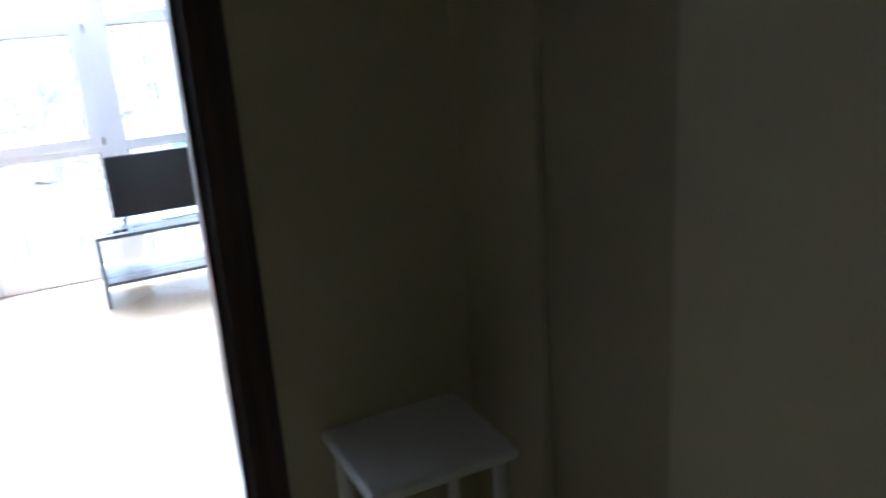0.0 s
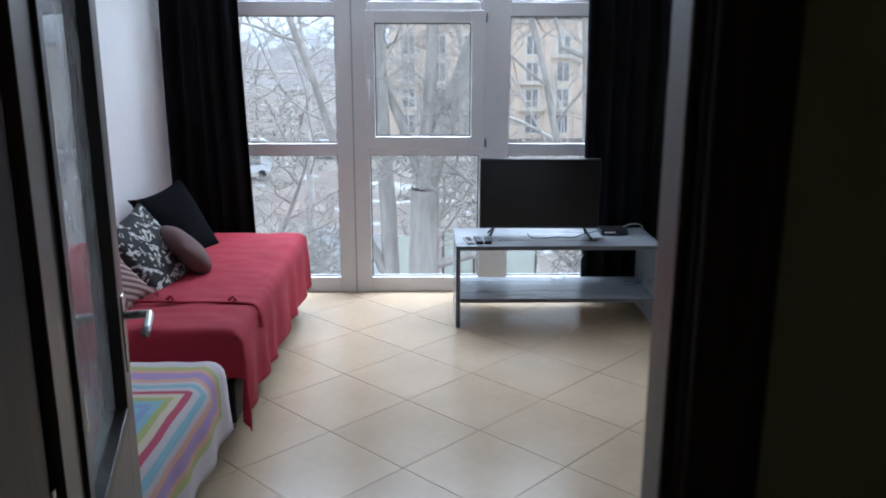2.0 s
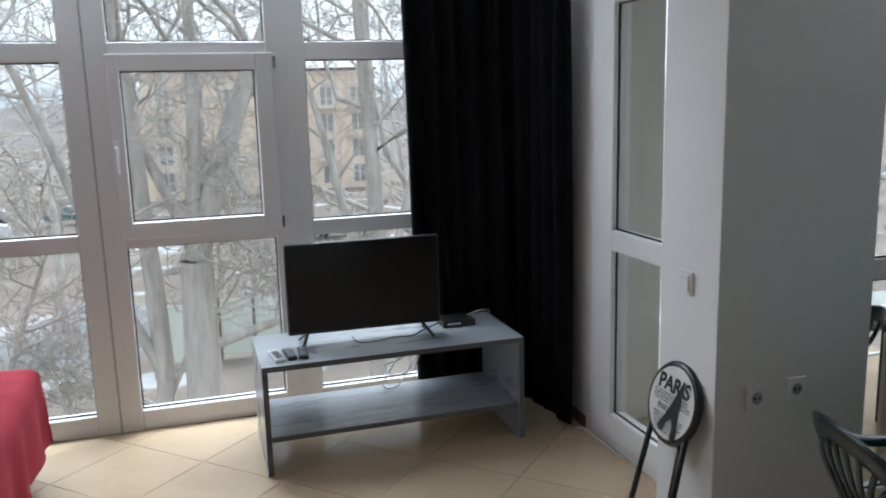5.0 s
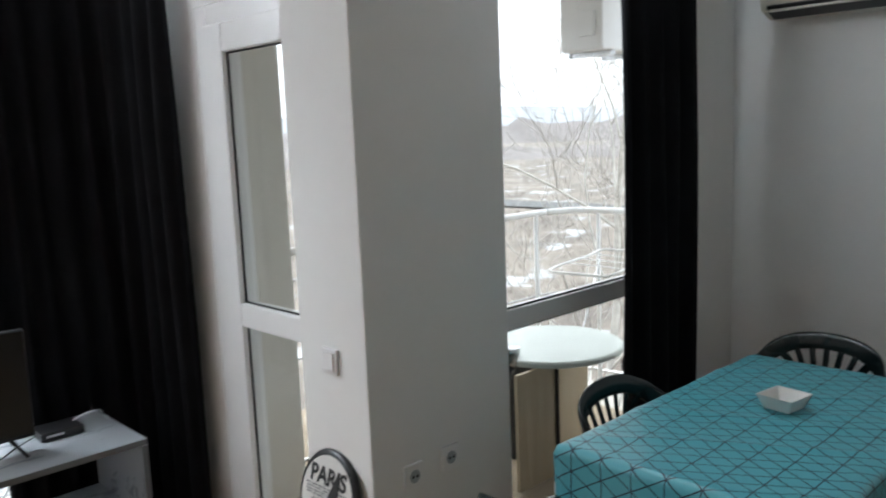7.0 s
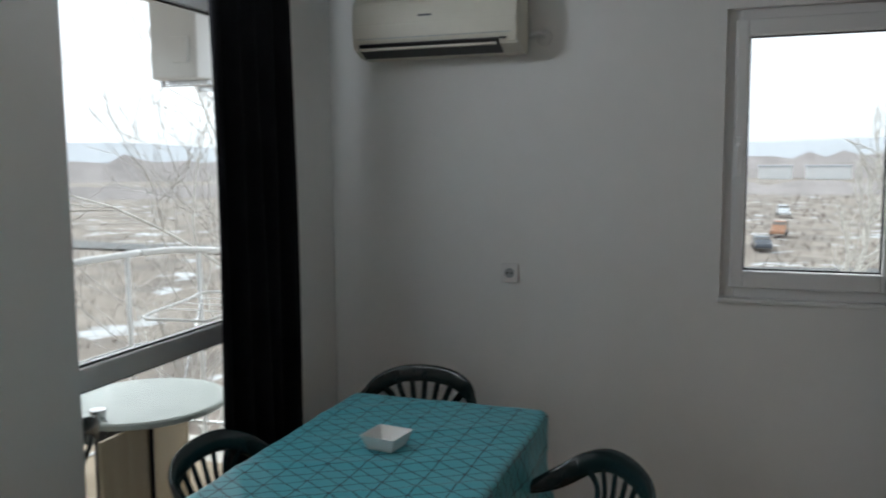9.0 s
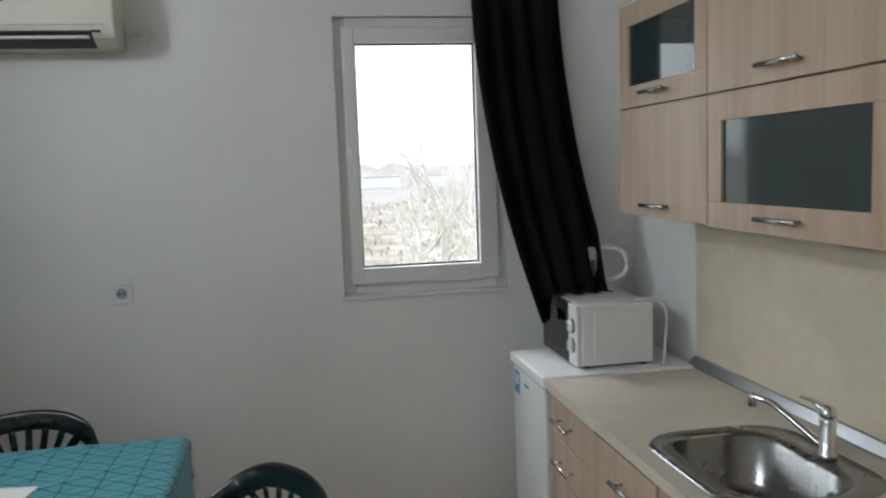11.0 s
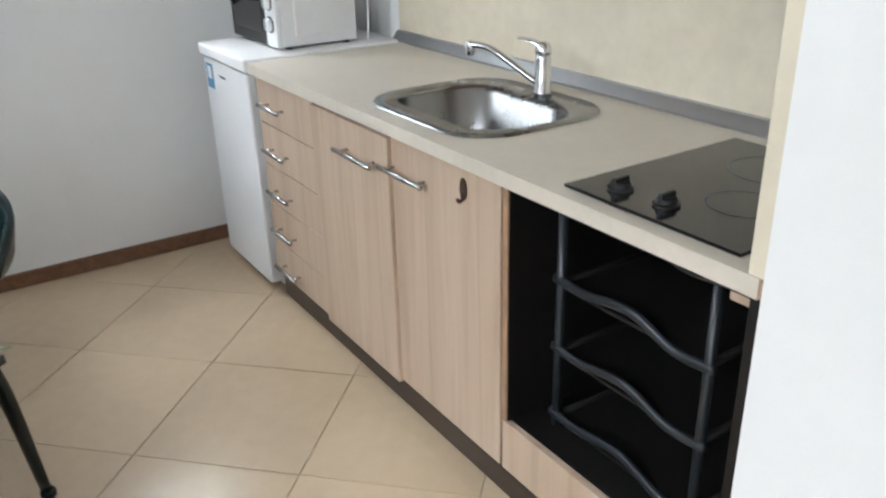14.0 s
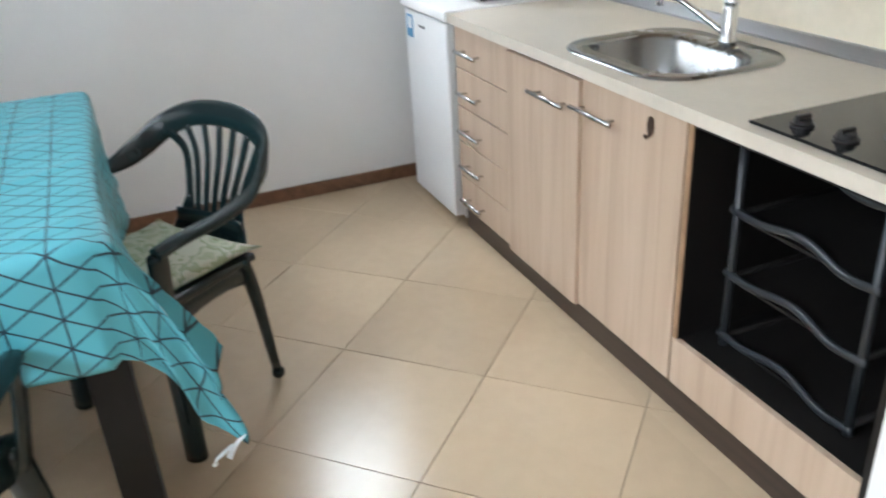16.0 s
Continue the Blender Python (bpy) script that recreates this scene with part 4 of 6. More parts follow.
part("hem_tape", tag_bm, M_LINING, cloth, "loose white hem tape at the corner")
tagged(cloth, "creased turquoise oilcloth with dark triangle net and white backing", "tablecloth")

bowl = bmesh.new()
rings = []
for h, z in ((0.055, 0.0), (0.06, 0.006), (0.082, 0.062), (0.086, 0.066), (0.08, 0.064), (0.058, 0.012)):
    rings.append([bowl.verts.new((sx * h, sy * h, z)) for sx, sy in ((-1, -1), (1, -1), (1, 1), (-1, 1))])
for a, b in zip(rings, rings[1:]):
    for j in range(4):
        bowl.faces.new((a[j], a[(j + 1) % 4], b[(j + 1) % 4], b[j]))
bowl.faces.new(rings[0][::-1])
bowl.faces.new(rings[-1])
bmesh.ops.bevel(bowl, geom=[e for e in bowl.edges], offset=0.003, segments=2, affect="EDGES")
bowl.transform(pose(2.95, 6.32, TZ + 0.009, 0, 0, -8) @ Matrix.Scale(0.74, 4))
tagged(part("square_bowl", bowl, M_PORCELAIN), "empty square white china bowl on the tablecloth", "bowl")


# monobloc armchairs
def armchair():
    """Plastic garden armchair; faces +y, its feet on the floor round the origin."""
    ob = thing("garden_chair", 0, 0, 0, "dark green plastic garden armchair with a fan of back slats", "chair", "chairs round the table")

    def p(name, bm, smooth=True):
        return part(name, bm, M_GREEN, ob, local=True, smooth=smooth)

    def seat_at(u, v):
        x, y = (u - 0.5) * 2, (v - 0.5) * 2
        w = 0.225 - 0.045 * (1 - v)
        z = 0.405 + 0.02 * v + 0.018 * x * x - 0.03 * max(0, v - 0.85) / 0.15
        return Vector((x * w, -0.15 + 0.39 * v, z))

    thick(p("seat", sheet(12, 12, seat_at)), 0.02)
    p("front_skirt", box(-0.2, 0.215, 0.345, 0.2, 0.232, 0.4, 0.006), False)
    for s in (-1, 1):
        p("side_skirt", tube([(s * 0.17, -0.12, 0.37), (s * 0.185, -0.02, 0.392), (s * 0.2, 0.1, 0.392), (s * 0.21, 0.2, 0.36)], 0.007, 0.03, n=8))
    # the broad hoop that is back and arms in one: each point with its half height and half thickness
    side = [(-0.262, 0.215, 0.598, 0.02, 0.016), (-0.272, 0.15, 0.612, 0.024, 0.014), (-0.272, 0.02, 0.615, 0.026, 0.013), (-0.262, -0.09, 0.63, 0.03, 0.013),
            (-0.237, -0.175, 0.665, 0.034, 0.012), (-0.195, -0.235, 0.712, 0.036, 0.011), (-0.115, -0.268, 0.748, 0.036, 0.011), (0, -0.277, 0.76, 0.036, 0.011)]
    line = side + [(-x, y, z, h, d) for x, y, z, h, d in side[-2::-1]]
    mid = curve_points([q[:3] for q in line], 5)
    size = curve_points([(q[3], q[4], 0) for q in line], 5)
    bm, rings = bmesh.new(), []
    for i, q in enumerate(mid):
        d = (mid[min(i + 1, len(mid) - 1)] - mid[max(i - 1, 0)]).normalized()
        # the band stands upright behind and lies flat along the arms
        lie = min(1.0, max(0.0, (q.y + 0.2) / 0.16))
        lie = lie * lie * (3 - 2 * lie)
        across = Vector((math.copysign(1, q.x) * lie, -0.3 * (1 - lie), 1 - lie))
        across = (across - d * across.dot(d)).normalized()
        deep = d.cross(across)
        rings.append([bm.verts.new(q + across * (size[i].x * math.copysign(abs(math.cos(a)) ** 0.7, math.cos(a))) + deep * (size[i].y * math.sin(a)))
                      for a in (2 * math.pi * j / 12 for j in range(12))])
    for a, b in zip(rings, rings[1:]):
        for j in range(12):
            bm.faces.new((a[j], a[(j + 1) % 12], b[(j + 1) % 12], b[j]))
    bm.faces.new(rings[0][::-1])
    bm.faces.new(rings[-1])
    bmesh.ops.recalc_face_normals(bm, faces=bm.faces)
    p("hoop", bm)
    n = 7
    for i in range(n):
        u = (i - (n - 1) / 2) / ((n - 1) / 2)
        wide = 0.016 if abs(u) == 1 else 0.0125
        top = (u * 0.178, -0.27 + 0.035 * u * u, 0.735 - 0.035 * u * u)
        p("slat", tube([(u * 0.088, -0.165, 0.41), (u * 0.1, -0.2, 0.52), (u * 0.135, -0.245, 0.64), top], wide, 0.005, n=8, up=(0, 1, 0.2)))
    p("back_panel", tube([(-0.13, -0.172, 0.455), (0, -0.178, 0.46), (0.13, -0.172, 0.455)], 0.008, 0.042, n=10))
    for s in (-1, 1):
        p("back_post", tube([(s * 0.148, -0.135, 0.37), (s * 0.122, -0.168, 0.45), (s * 0.1, -0.2, 0.53)], 0.028, 0.009, n=8, up=(0, 1, 0), taper=0.4))
        p("arm_post", tube([(s * 0.225, 0.19, 0.36), (s * 0.25, 0.205, 0.5), (s * 0.264, 0.21, 0.6)], 0.03, 0.014, n=10, up=(s, 0, 0)))
        p("front_leg", tube([(s * 0.205, 0.19, 0.42), (s * 0.225, 0.2, 0.2), (s * 0.235, 0.21, 0.0)], 0.034, 0.028, n=10, up=(0, 1, 0), taper=0.95))
        p("back_leg", tube([(s * 0.165, -0.11, 0.42), (s * 0.172, -0.135, 0.3), (s * 0.176, -0.165, 0.02)], 0.03, 0.02, n=8, up=(0, 1, 0), taper=0.55))
        p("foot_pad", turned([(0.014, 0.0), (0.019, 0.006), (0.019, 0.02), (0.012, 0.03)], s * 0.176, -0.168, n=12))
    return ob


chair = armchair()
chair.matrix_basis = pose(2.9, 5.82, 0, 0, 0, 35)
CHAIRS = ((3.63, 6.54, 92), (2.83, 6.64, 182), (2.115, 6.43, -104))
for x, y, turn in CHAIRS:
    copy_thing(chair, pose(x, y, 0, 0, 0, turn))
copy_thing(chair, pose(2.87, 7.79, -0.03, 0, 0, 0))["label"] = "dark green plastic garden armchair out on the balcony"



def leaf_number(n, l):
    """Blotches like overlapping leaves."""
    uv = n.new("ShaderNodeUVMap")
    uv.uv_map = "flat"
    tex, wob = n.new("ShaderNodeTexVoronoi"), n.new("ShaderNodeTexNoise")
    wob.inputs["Scale"].default_value = 7
    l.new(uv.outputs[0], wob.inputs["Vector"])
    tex.inputs["Scale"].default_value = 5.5
    mix = n.new("ShaderNodeMixRGB")
    mix.inputs[0].default_value = 0.25
    l.new(uv.outputs[0], mix.inputs[1])
    l.new(wob.outputs["Color"], mix.inputs[2])
    l.new(mix.outputs[0], tex.inputs["Vector"])
    return tex.outputs["Distance"]


M_CUSH = ramp_material("green_leaf_print_cloth", leaf_number, [(0.0, (0.26, 0.29, 0.17)), (0.16, (0.42, 0.45, 0.31)), (0.36, (0.55, 0.56, 0.44)), (0.52, (0.35, 0.39, 0.25)), (0.66, (0.58, 0.58, 0.48))], rough=0.9, bump=0.3, bump_scale=200)
pad = cushion("seat_cushion", 0.42, 0.06, pose(2.87, 5.862, 0.447, 0, 0, 35), M_CUSH, "thin green leaf-patterned cushion on the garden chair")


# air conditioner
ac = thing("air_conditioner", E, 6.56, 2.12, "yellowed white wall air conditioner with an open louvre", "air conditioner")
ax = E - 0.2
bm = bmesh.new()
section = [(E, 2.12), (E - 0.11, 2.12), (E - 0.185, 2.15), (E - 0.197, 2.19), (E - 0.2, 2.25), (E - 0.19, 2.34), (E - 0.16, 2.375), (E, 2.375)]
ends = [[bm.verts.new((x, y, z)) for x, z in section] for y in (6.17, 6.91)]
for j in range(len(section)):
    bm.faces.new((ends[0][j], ends[0][(j + 1) % len(section)], ends[1][(j + 1) % len(section)], ends[1][j]))
bm.faces.new(ends[0][::-1])
bm.faces.new(ends[1])
bmesh.ops.recalc_face_normals(bm, faces=bm.faces)
bmesh.ops.bevel(bm, geom=bm.edges[:], offset=0.006, segments=2, affect="EDGES")
part("casing", bm, M_AC, ac)
bm = bmesh.new()
slot = [(E - 0.116, 2.1175), (E - 0.186, 2.1465), (E - 0.194, 2.17), (E - 0.116, 2.16)]
ends = [[bm.verts.new((x, y, z)) for x, z in slot] for y in (6.25, 6.88)]
for j in range(4):
    bm.faces.new((ends[0][j], ends[0][(j + 1) % 4], ends[1][(j + 1) % 4], ends[1][j]))
bm.faces.new(ends[0][::-1])
bm.faces.new(ends[1])
bmesh.ops.recalc_face_normals(bm, faces=bm.faces)
part("air_slot", bm, M_BLACK, ac, "dark open air outlet")
part("louvre", box(E - 0.205, 6.26, 2.143, E - 0.165, 6.87, 2.152, 0.002), M_AC, ac)
part("louvre", box(E - 0.2, 6.26, 2.168, E - 0.165, 6.87, 2.171, 0.001), M_STAND_EDGE, ac)
part("panel_line", box(E - 0.2025, 6.2, 2.19, E - 0.199, 6.88, 2.192), M_STAND, ac)
part("logo_plate", box(E - 0.203, 6.54, 2.275, E - 0.2, 6.6, 2.283), M_STAND_EDGE, ac)
part("display", box(E - 0.203, 6.22, 2.165, E - 0.19, 6.25, 2.172), M_BLACK, ac)
bm = turned([(0.03, 0.0), (0.034, 0.004), (0.03, 0.01)], n=18)
bm.transform(pose(E, 6.1, 2.185, 0, -90, 0))
tagged(part("wall_rosette", bm, M_PVC, smooth=True), "round white pipe cover on the wall", "pipe cover")
tagged(part("pipe_stub", tube([(E - 0.01, 6.1, 2.19), (E - 0.03, 6.12, 2.2), (E - 0.03, 6.16, 2.19)], 0.01, n=8), M_PVC, smooth=True), "short white pipe into the air conditioner", "pipe")


# ---- kitchen ----
KF, KB, CT = 4.67, 4.075, 0.85     # front plane, back wall, top of the worktop


def bar_handle(x, z, y, length, parent, vertical=False):
    h = length / 2
    bm = tube([(x - h, y + 0.03, z), (x + h, y + 0.03, z)], 0.007, n=10, steps=1)
    for s in (-0.72, 0.72):
        tube([(x + s * h, y, z), (x + s * h, y + 0.03, z)], 0.0045, n=8, steps=1, bm=bm, up=(1, 0, 0))
    return part("handle", bm, M_STEEL, parent, "brushed steel bar handle", smooth=True)


def front(name, x0, x1, z0, z1, parent, y=KF, mat=None):
    return part(name, box(x0 + 0.0025, y - 0.018, z0 + 0.0028, x1 - 0.0025, y, z1 - 0.0028, 0.002), mat or M_FRONT, parent)


def carcass(x0, x1, z0, z1, y1, parent, lidded=False):
    t = 0.016
    lid = ((x0 + t, KB, z1 - t, x1 - t, y1, z1),) if lidded else ()
    for a in lid + ((x0, KB, z0, x0 + t, y1, z1), (x1 - t, KB, z0, x1, y1, z1), (x0 + t, KB, z0, x1 - t, y1, z0 + t), (x0 + t, KB, z0 + t, x1 - t, KB + 0.006, z1 - t)):
        part("carcass_panel", box(*a), M_CARCASS, parent)


unit = thing("drawer_unit", 3.33, 4.4, 0, "pale oak kitchen unit with five drawers", "cabinet", "kitchen base units")
carcass(3.1, 3.54, 0.1, 0.815, KF - 0.019, unit)
zs = [0.1, 0.235, 0.375, 0.515, 0.66, 0.812]
for z0, z1 in zip(zs, zs[1:]):
    d = front("drawer", 3.1, 3.54, z0, z1, unit)
    bar_handle(3.39, z1 - 0.082, KF, 0.16, d)
unit = thing("base_cabinet", 2.88, 4.4, 0, "pale oak kitchen base unit with one door", "cabinet", "kitchen base units")
carcass(2.66, 3.098, 0.1, 0.68, KF - 0.019, unit)
bar_handle(2.8, 0.722, KF + 0.012, 0.2, front("door", 2.652, 3.1, 0.096, 0.806, unit, KF + 0.012))
unit = thing("base_cabinet", 2.43, 4.4, 0, "pale oak kitchen base unit with a small brown hook", "cabinet", "kitchen base units")
carcass(2.205, 2.658, 0.1, 0.68, KF - 0.019, unit)
d = front("door", 2.205, 2.658, 0.1, 0.812, unit, KF)
bar_handle(2.575, 0.73, KF, 0.2, d)
M_HOOK = material("brown_hook_plastic", (0.05, 0.03, 0.02), 0.4, spread=0.2)
bm = turned([(0.02, 0.0), (0.02, 0.004)], n=18)
bm.transform(pose(2.34, KF, 0.76, -90, 0, 0) @ Matrix.Diagonal((0.6, 1.3, 1, 1)))
hook = part("hook", bm, M_HOOK, d, "small brown stick-on hook")
tube_bm = tube([(2.34, KF + 0.003, 0.752), (2.34, KF + 0.006, 0.738), (2.34, KF + 0.014, 0.734), (2.34, KF + 0.018, 0.742)], 0.004, n=8)
part("hook_prong", tube_bm, M_HOOK, d, smooth=True)

# doorless unit under the hob
unit = thing("open_cabinet", 1.89, 4.4, 0, "dark doorless kitchen unit under the hob with a pale lower panel", "cabinet", "kitchen base units")
carcass(1.585, 2.2, 0.1, 0.815, KF - 0.006, unit, True)
part("edge_strip", box(2.184, KF - 0.0055, 0.24, 2.2, KF, 0.815, 0.001), M_EDGE, unit, "chipped brown edge")
part("edge_strip", box(1.585, KF - 0.0055, 0.1, 1.603, KF + 0.002, 0.815, 0.001), M_CARCASS, unit)
front("lower_panel", 1.603, 2.2, 0.1, 0.24, unit)
part("oven_ledge", box(1.603, KB + 0.05, 0.222, 2.184, KF - 0.02, 0.238), M_CARCASS, unit)
part("wood_block", box(1.604, KF - 0.06, 0.77, 1.66, KF - 0.03, 0.81), M_FRONT, unit)

M_RACK = material("black_rack_plastic", (0.022, 0.026, 0.03), 0.3, spread=0.15)
rack = thing("shelf_rack", 1.92, 4.42, 0.238, "black plastic tiered rack inside the doorless unit", "rack")
RX0, RX1, RY0, RY1 = 1.725, 2.115, 4.22, 4.58
for x in (RX0, RX1):
    for y in (RY0, RY1):
        part("post", tube([(x, y, 0.238), (x, y, 0.775)], 0.01, n=10, steps=1), M_RACK, rack, smooth=True)
# trays, side and rear rails get the darker carcass black as painted-in shade
for z in (0.25, 0.42, 0.585, 0.757):
    part("tray", box(RX0, RY0, z, RX1, RY1, z + 0.008), M_CARCASS, rack)
    for y in (RY0, RY1):
        mid = (RX0 + RX1) / 2
        part("rail", tube([(RX0 - 0.015, y + 0.004, z + 0.005), (mid - 0.12, y + 0.004, z + 0.0), (mid - 0.03, y + 0.004, z + 0.028), (mid + 0.03, y + 0.004, z + 0.03),
                           (mid + 0.12, y + 0.004, z + 0.016), (RX1 + 0.015, y + 0.004, z + 0.02)], 0.008, 0.011, n=8), M_RACK if y == RY1 else M_CARCASS, rack, smooth=True)
    for x in (RX0, RX1):
        part("side_rail", tube([(x, RY0, z + 0.01), (x, RY1, z + 0.01)], 0.008, n=8, steps=1), M_CARCASS, rack, smooth=True)

tagged(part("plinth", box(1.585, 4.63, 0.001, 3.54, 4.648, 0.098, 0.001), M_PLINTH), "dark brown plinth under the kitchen units", "plinth")

# worktop with the sink let in
SKX, SKY, SKW, SKD = 2.62, 4.415, 0.27, 0.225
top = thing("worktop", 2.55, 4.38, CT - 0.03, "cream stone-look worktop with a chipped end", "worktop")
for a in ((1.58, 4.078, 0.817, SKX - SKW + 0.042, 4.69, CT), (SKX + SKW - 0.042, 4.078, 0.817, 3.55, 4.69, CT), (SKX - SKW + 0.042, 4.078, 0.817, SKX + SKW - 0.042, SKY - SKD + 0.042, CT), (SKX - SKW + 0.042, SKY + SKD - 0.042, 0.817, SKX + SKW - 0.042, 4.69, CT)):
    part("slab", box(*a), M_TOP, top)
part("raw_end", box(1.563, 4.64, 0.817, 1.5795, 4.689, 0.849, 0.003), M_EDGE, top, "bare chipped chipboard end")
part("end_bracket", box(1.603, 4.6, CT + 0.0005, 1.625, 4.64, CT + 0.02, 0.003), M_BLACK, top)


def rounded(w, d, r, x, y, z, n=6, front_bulge=0.0):
    """A ring of points on a rounded rectangle."""
    out = []
    for cx, cy, a0 in ((w - r, d - r, 0), (-w + r, d - r, 90), (-w + r, -d + r, 180), (w - r, -d + r, 270)):
        for i in range(n + 1):
            a = radians(a0 + 90 * i / n)
            px, py = cx + r * math.cos(a), cy + r * math.sin(a)
            out.append((x + px, y + py + front_bulge * (1 - (px / w) ** 2) * (1 if py > 0 else 0), z))
    return out


sink = thing("kitchen_sink", SKX, SKY, CT, "brushed steel sink with rounded corners set in the worktop", "sink")
bm = bmesh.new()
rings = []
for w, d, r, z in ((SKW, SKD, 0.13, CT + 0.001), (SKW - 0.005, SKD - 0.005, 0.127, CT + 0.007), (SKW - 0.035, SKD - 0.06, 0.12, CT + 0.004), (SKW - 0.045, SKD - 0.07, 0.11, CT - 0.008),
                   (SKW - 0.055, SKD - 0.08, 0.1, CT - 0.13), (SKW - 0.085, SKD - 0.105, 0.08, CT - 0.15), (0.04, 0.04, 0.035, CT - 0.155)):
    yoff = 0.0 if z > CT - 0.001 + 0.0045 or w > SKW - 0.01 else 0.03
    rings.append([bm.verts.new(q) for q in rounded(w, d, r, SKX, SKY + yoff, z)])
for a, b in zip(rings, rings[1:]):
    for j in range(len(a)):
        bm.faces.new((a[j], a[(j + 1) % len(a)], b[(j + 1) % len(a)], b[j]))
bm.faces.new(rings[-1])
bmesh.ops.recalc_face_normals(bm, faces=bm.faces)
part("basin", bm, M_BASIN, sink, smooth=True)
part("drain", turned([(0.04, CT - 0.153), (0.036, CT - 0.15), (0.01, CT - 0.152)], SKX, SKY + 0.03, n=24), M_CHROME, sink)
bm = turned([(0.016, 0.0), (0.016, 0.004), (0.008, 0.005)], n=18)
bm.transform(pose(SKX - 0.13, SKY - 0.118, CT - 0.055, -86, 0, 0))
over = part("overflow", bm, M_CHROME, sink)
bm = turned([(0.007, 0.0), (0.007, 0.0065)], n=12)
bm.transform(pose(SKX - 0.13, SKY - 0.117, CT - 0.055, -86, 0, 0))
part("overflow_hole", bm, M_BLACK, over)

tap = thing("mixer_tap", 2.6, 4.235, CT + 0.007, "chrome single-lever mixer tap with a long swivel spout", "tap")
part("body", turned([(0.026, CT + 0.007), (0.026, CT + 0.014), (0.021, CT + 0.02), (0.021, CT + 0.1), (0.018, CT + 0.112)], 2.6, 4.235, n=24), M_CHROME, tap, smooth=True)
part("spout", tube([(2.612, 4.242, CT + 0.034), (2.665, 4.269, CT + 0.07), (2.712, 4.294, CT + 0.102), (2.742, 4.309, CT + 0.117), (2.772, 4.325, CT + 0.121), (2.788, 4.333, CT + 0.121)], 0.012, 0.009, n=12, steps=6), M_CHROME, tap, smooth=True)
part("aerator", turned([(0.012, CT + 0.094), (0.014, CT + 0.097), (0.014, CT + 0.122), (0.011, CT + 0.13)], 2.788, 4.333, n=16), M_CHROME, tap, smooth=True)
part("lever_cap", turned([(0.021, CT + 0.113), (0.022, CT + 0.12), (0.016, CT + 0.138), (0.006, CT + 0.143)], 2.6, 4.235, n=20), M_CHROME, tap, smooth=True)
part("lever", tube([(2.6, 4.235, CT + 0.128), (2.635, 4.245, CT + 0.142), (2.675, 4.255, CT + 0.145)], 0.016, 0.005, n=10, taper=0.8), M_CHROME, tap, smooth=True)

hob = thing("glass_hob", 1.83, 4.42, CT, "black two-ring glass hob with two knobs in the worktop", "hob")
part("glass_plate", box(1.64, 4.17, CT + 0.0005, 2.035, 4.655, CT + 0.007, 0.002), M_HOB, hob)
for x, y, r in ((1.85, 4.45 - 0.16, 0.085), (1.77, 4.48, 0.065)):
    bm = bmesh.new()
    rings = [[bm.verts.new((x + q * math.cos(a), y + q * math.sin(a), CT + 0.0075)) for a in (2 * math.pi * j / 40 for j in range(40))] for q in (r, r - 0.0025)]
    for j in range(40):
        bm.faces.new((rings[0][j], rings[0][(j + 1) % 40], rings[1][(j + 1) % 40], rings[1][j]))
    part("ring_mark", bm, M_STAND_EDGE, hob, "thin grey ring")
for x, y in ((1.95, 4.595), (1.845, 4.59)):
    bm = turned([(0.024, CT + 0.0075), (0.024, CT + 0.012), (0.019, CT + 0.013), (0.018, CT + 0.021), (0.015, CT + 0.023)], x, y, n=20)
    box(x - 0.005, y - 0.018, CT + 0.02, x + 0.005, y + 0.018, CT + 0.031, 0.002, bm=bm)
    part("knob", bm, M_BLACK, hob)

# splashback, its return and the joint strip
tagged(part("splashback", box(1.55, 4.071, CT + 0.001, 3.6, 4.078, 1.46), M_SPLASH), "cream stone-look splashback panel on the wall", "splashback")
tagged(part("splashback_return", box(1.562, 4.08, CT + 0.001, 1.6, 4.69, 1.425, 0.002), M_SPLASH), "narrow cream side panel at the worktop's end", "splashback")
bm = bmesh.new()
sec = [(4.0785, CT + 0.001), (4.112, CT + 0.001), (4.112, CT + 0.008), (4.09, CT + 0.034), (4.0785, CT + 0.036)]
ends = [[bm.verts.new((x, y, z)) for y, z in sec] for x in (1.58, 3.6)]
for j in range(5):
    bm.faces.new((ends[0][j], ends[0][(j + 1) % 5], ends[1][(j + 1) % 5], ends[1][j]))
bm.faces.new(ends[0][::-1])
bm.faces.new(ends[1])
bmesh.ops.recalc_face_normals(bm, faces=bm.faces)
tagged(part("joint_strip", bm, M_ALU), "aluminium strip between worktop and splashback", "trim")

# wall units
UF = 4.39
M_DARKGLASS = material("dark_cabinet_glass", (0.03, 0.045, 0.045), 0.05, spread=0.1)


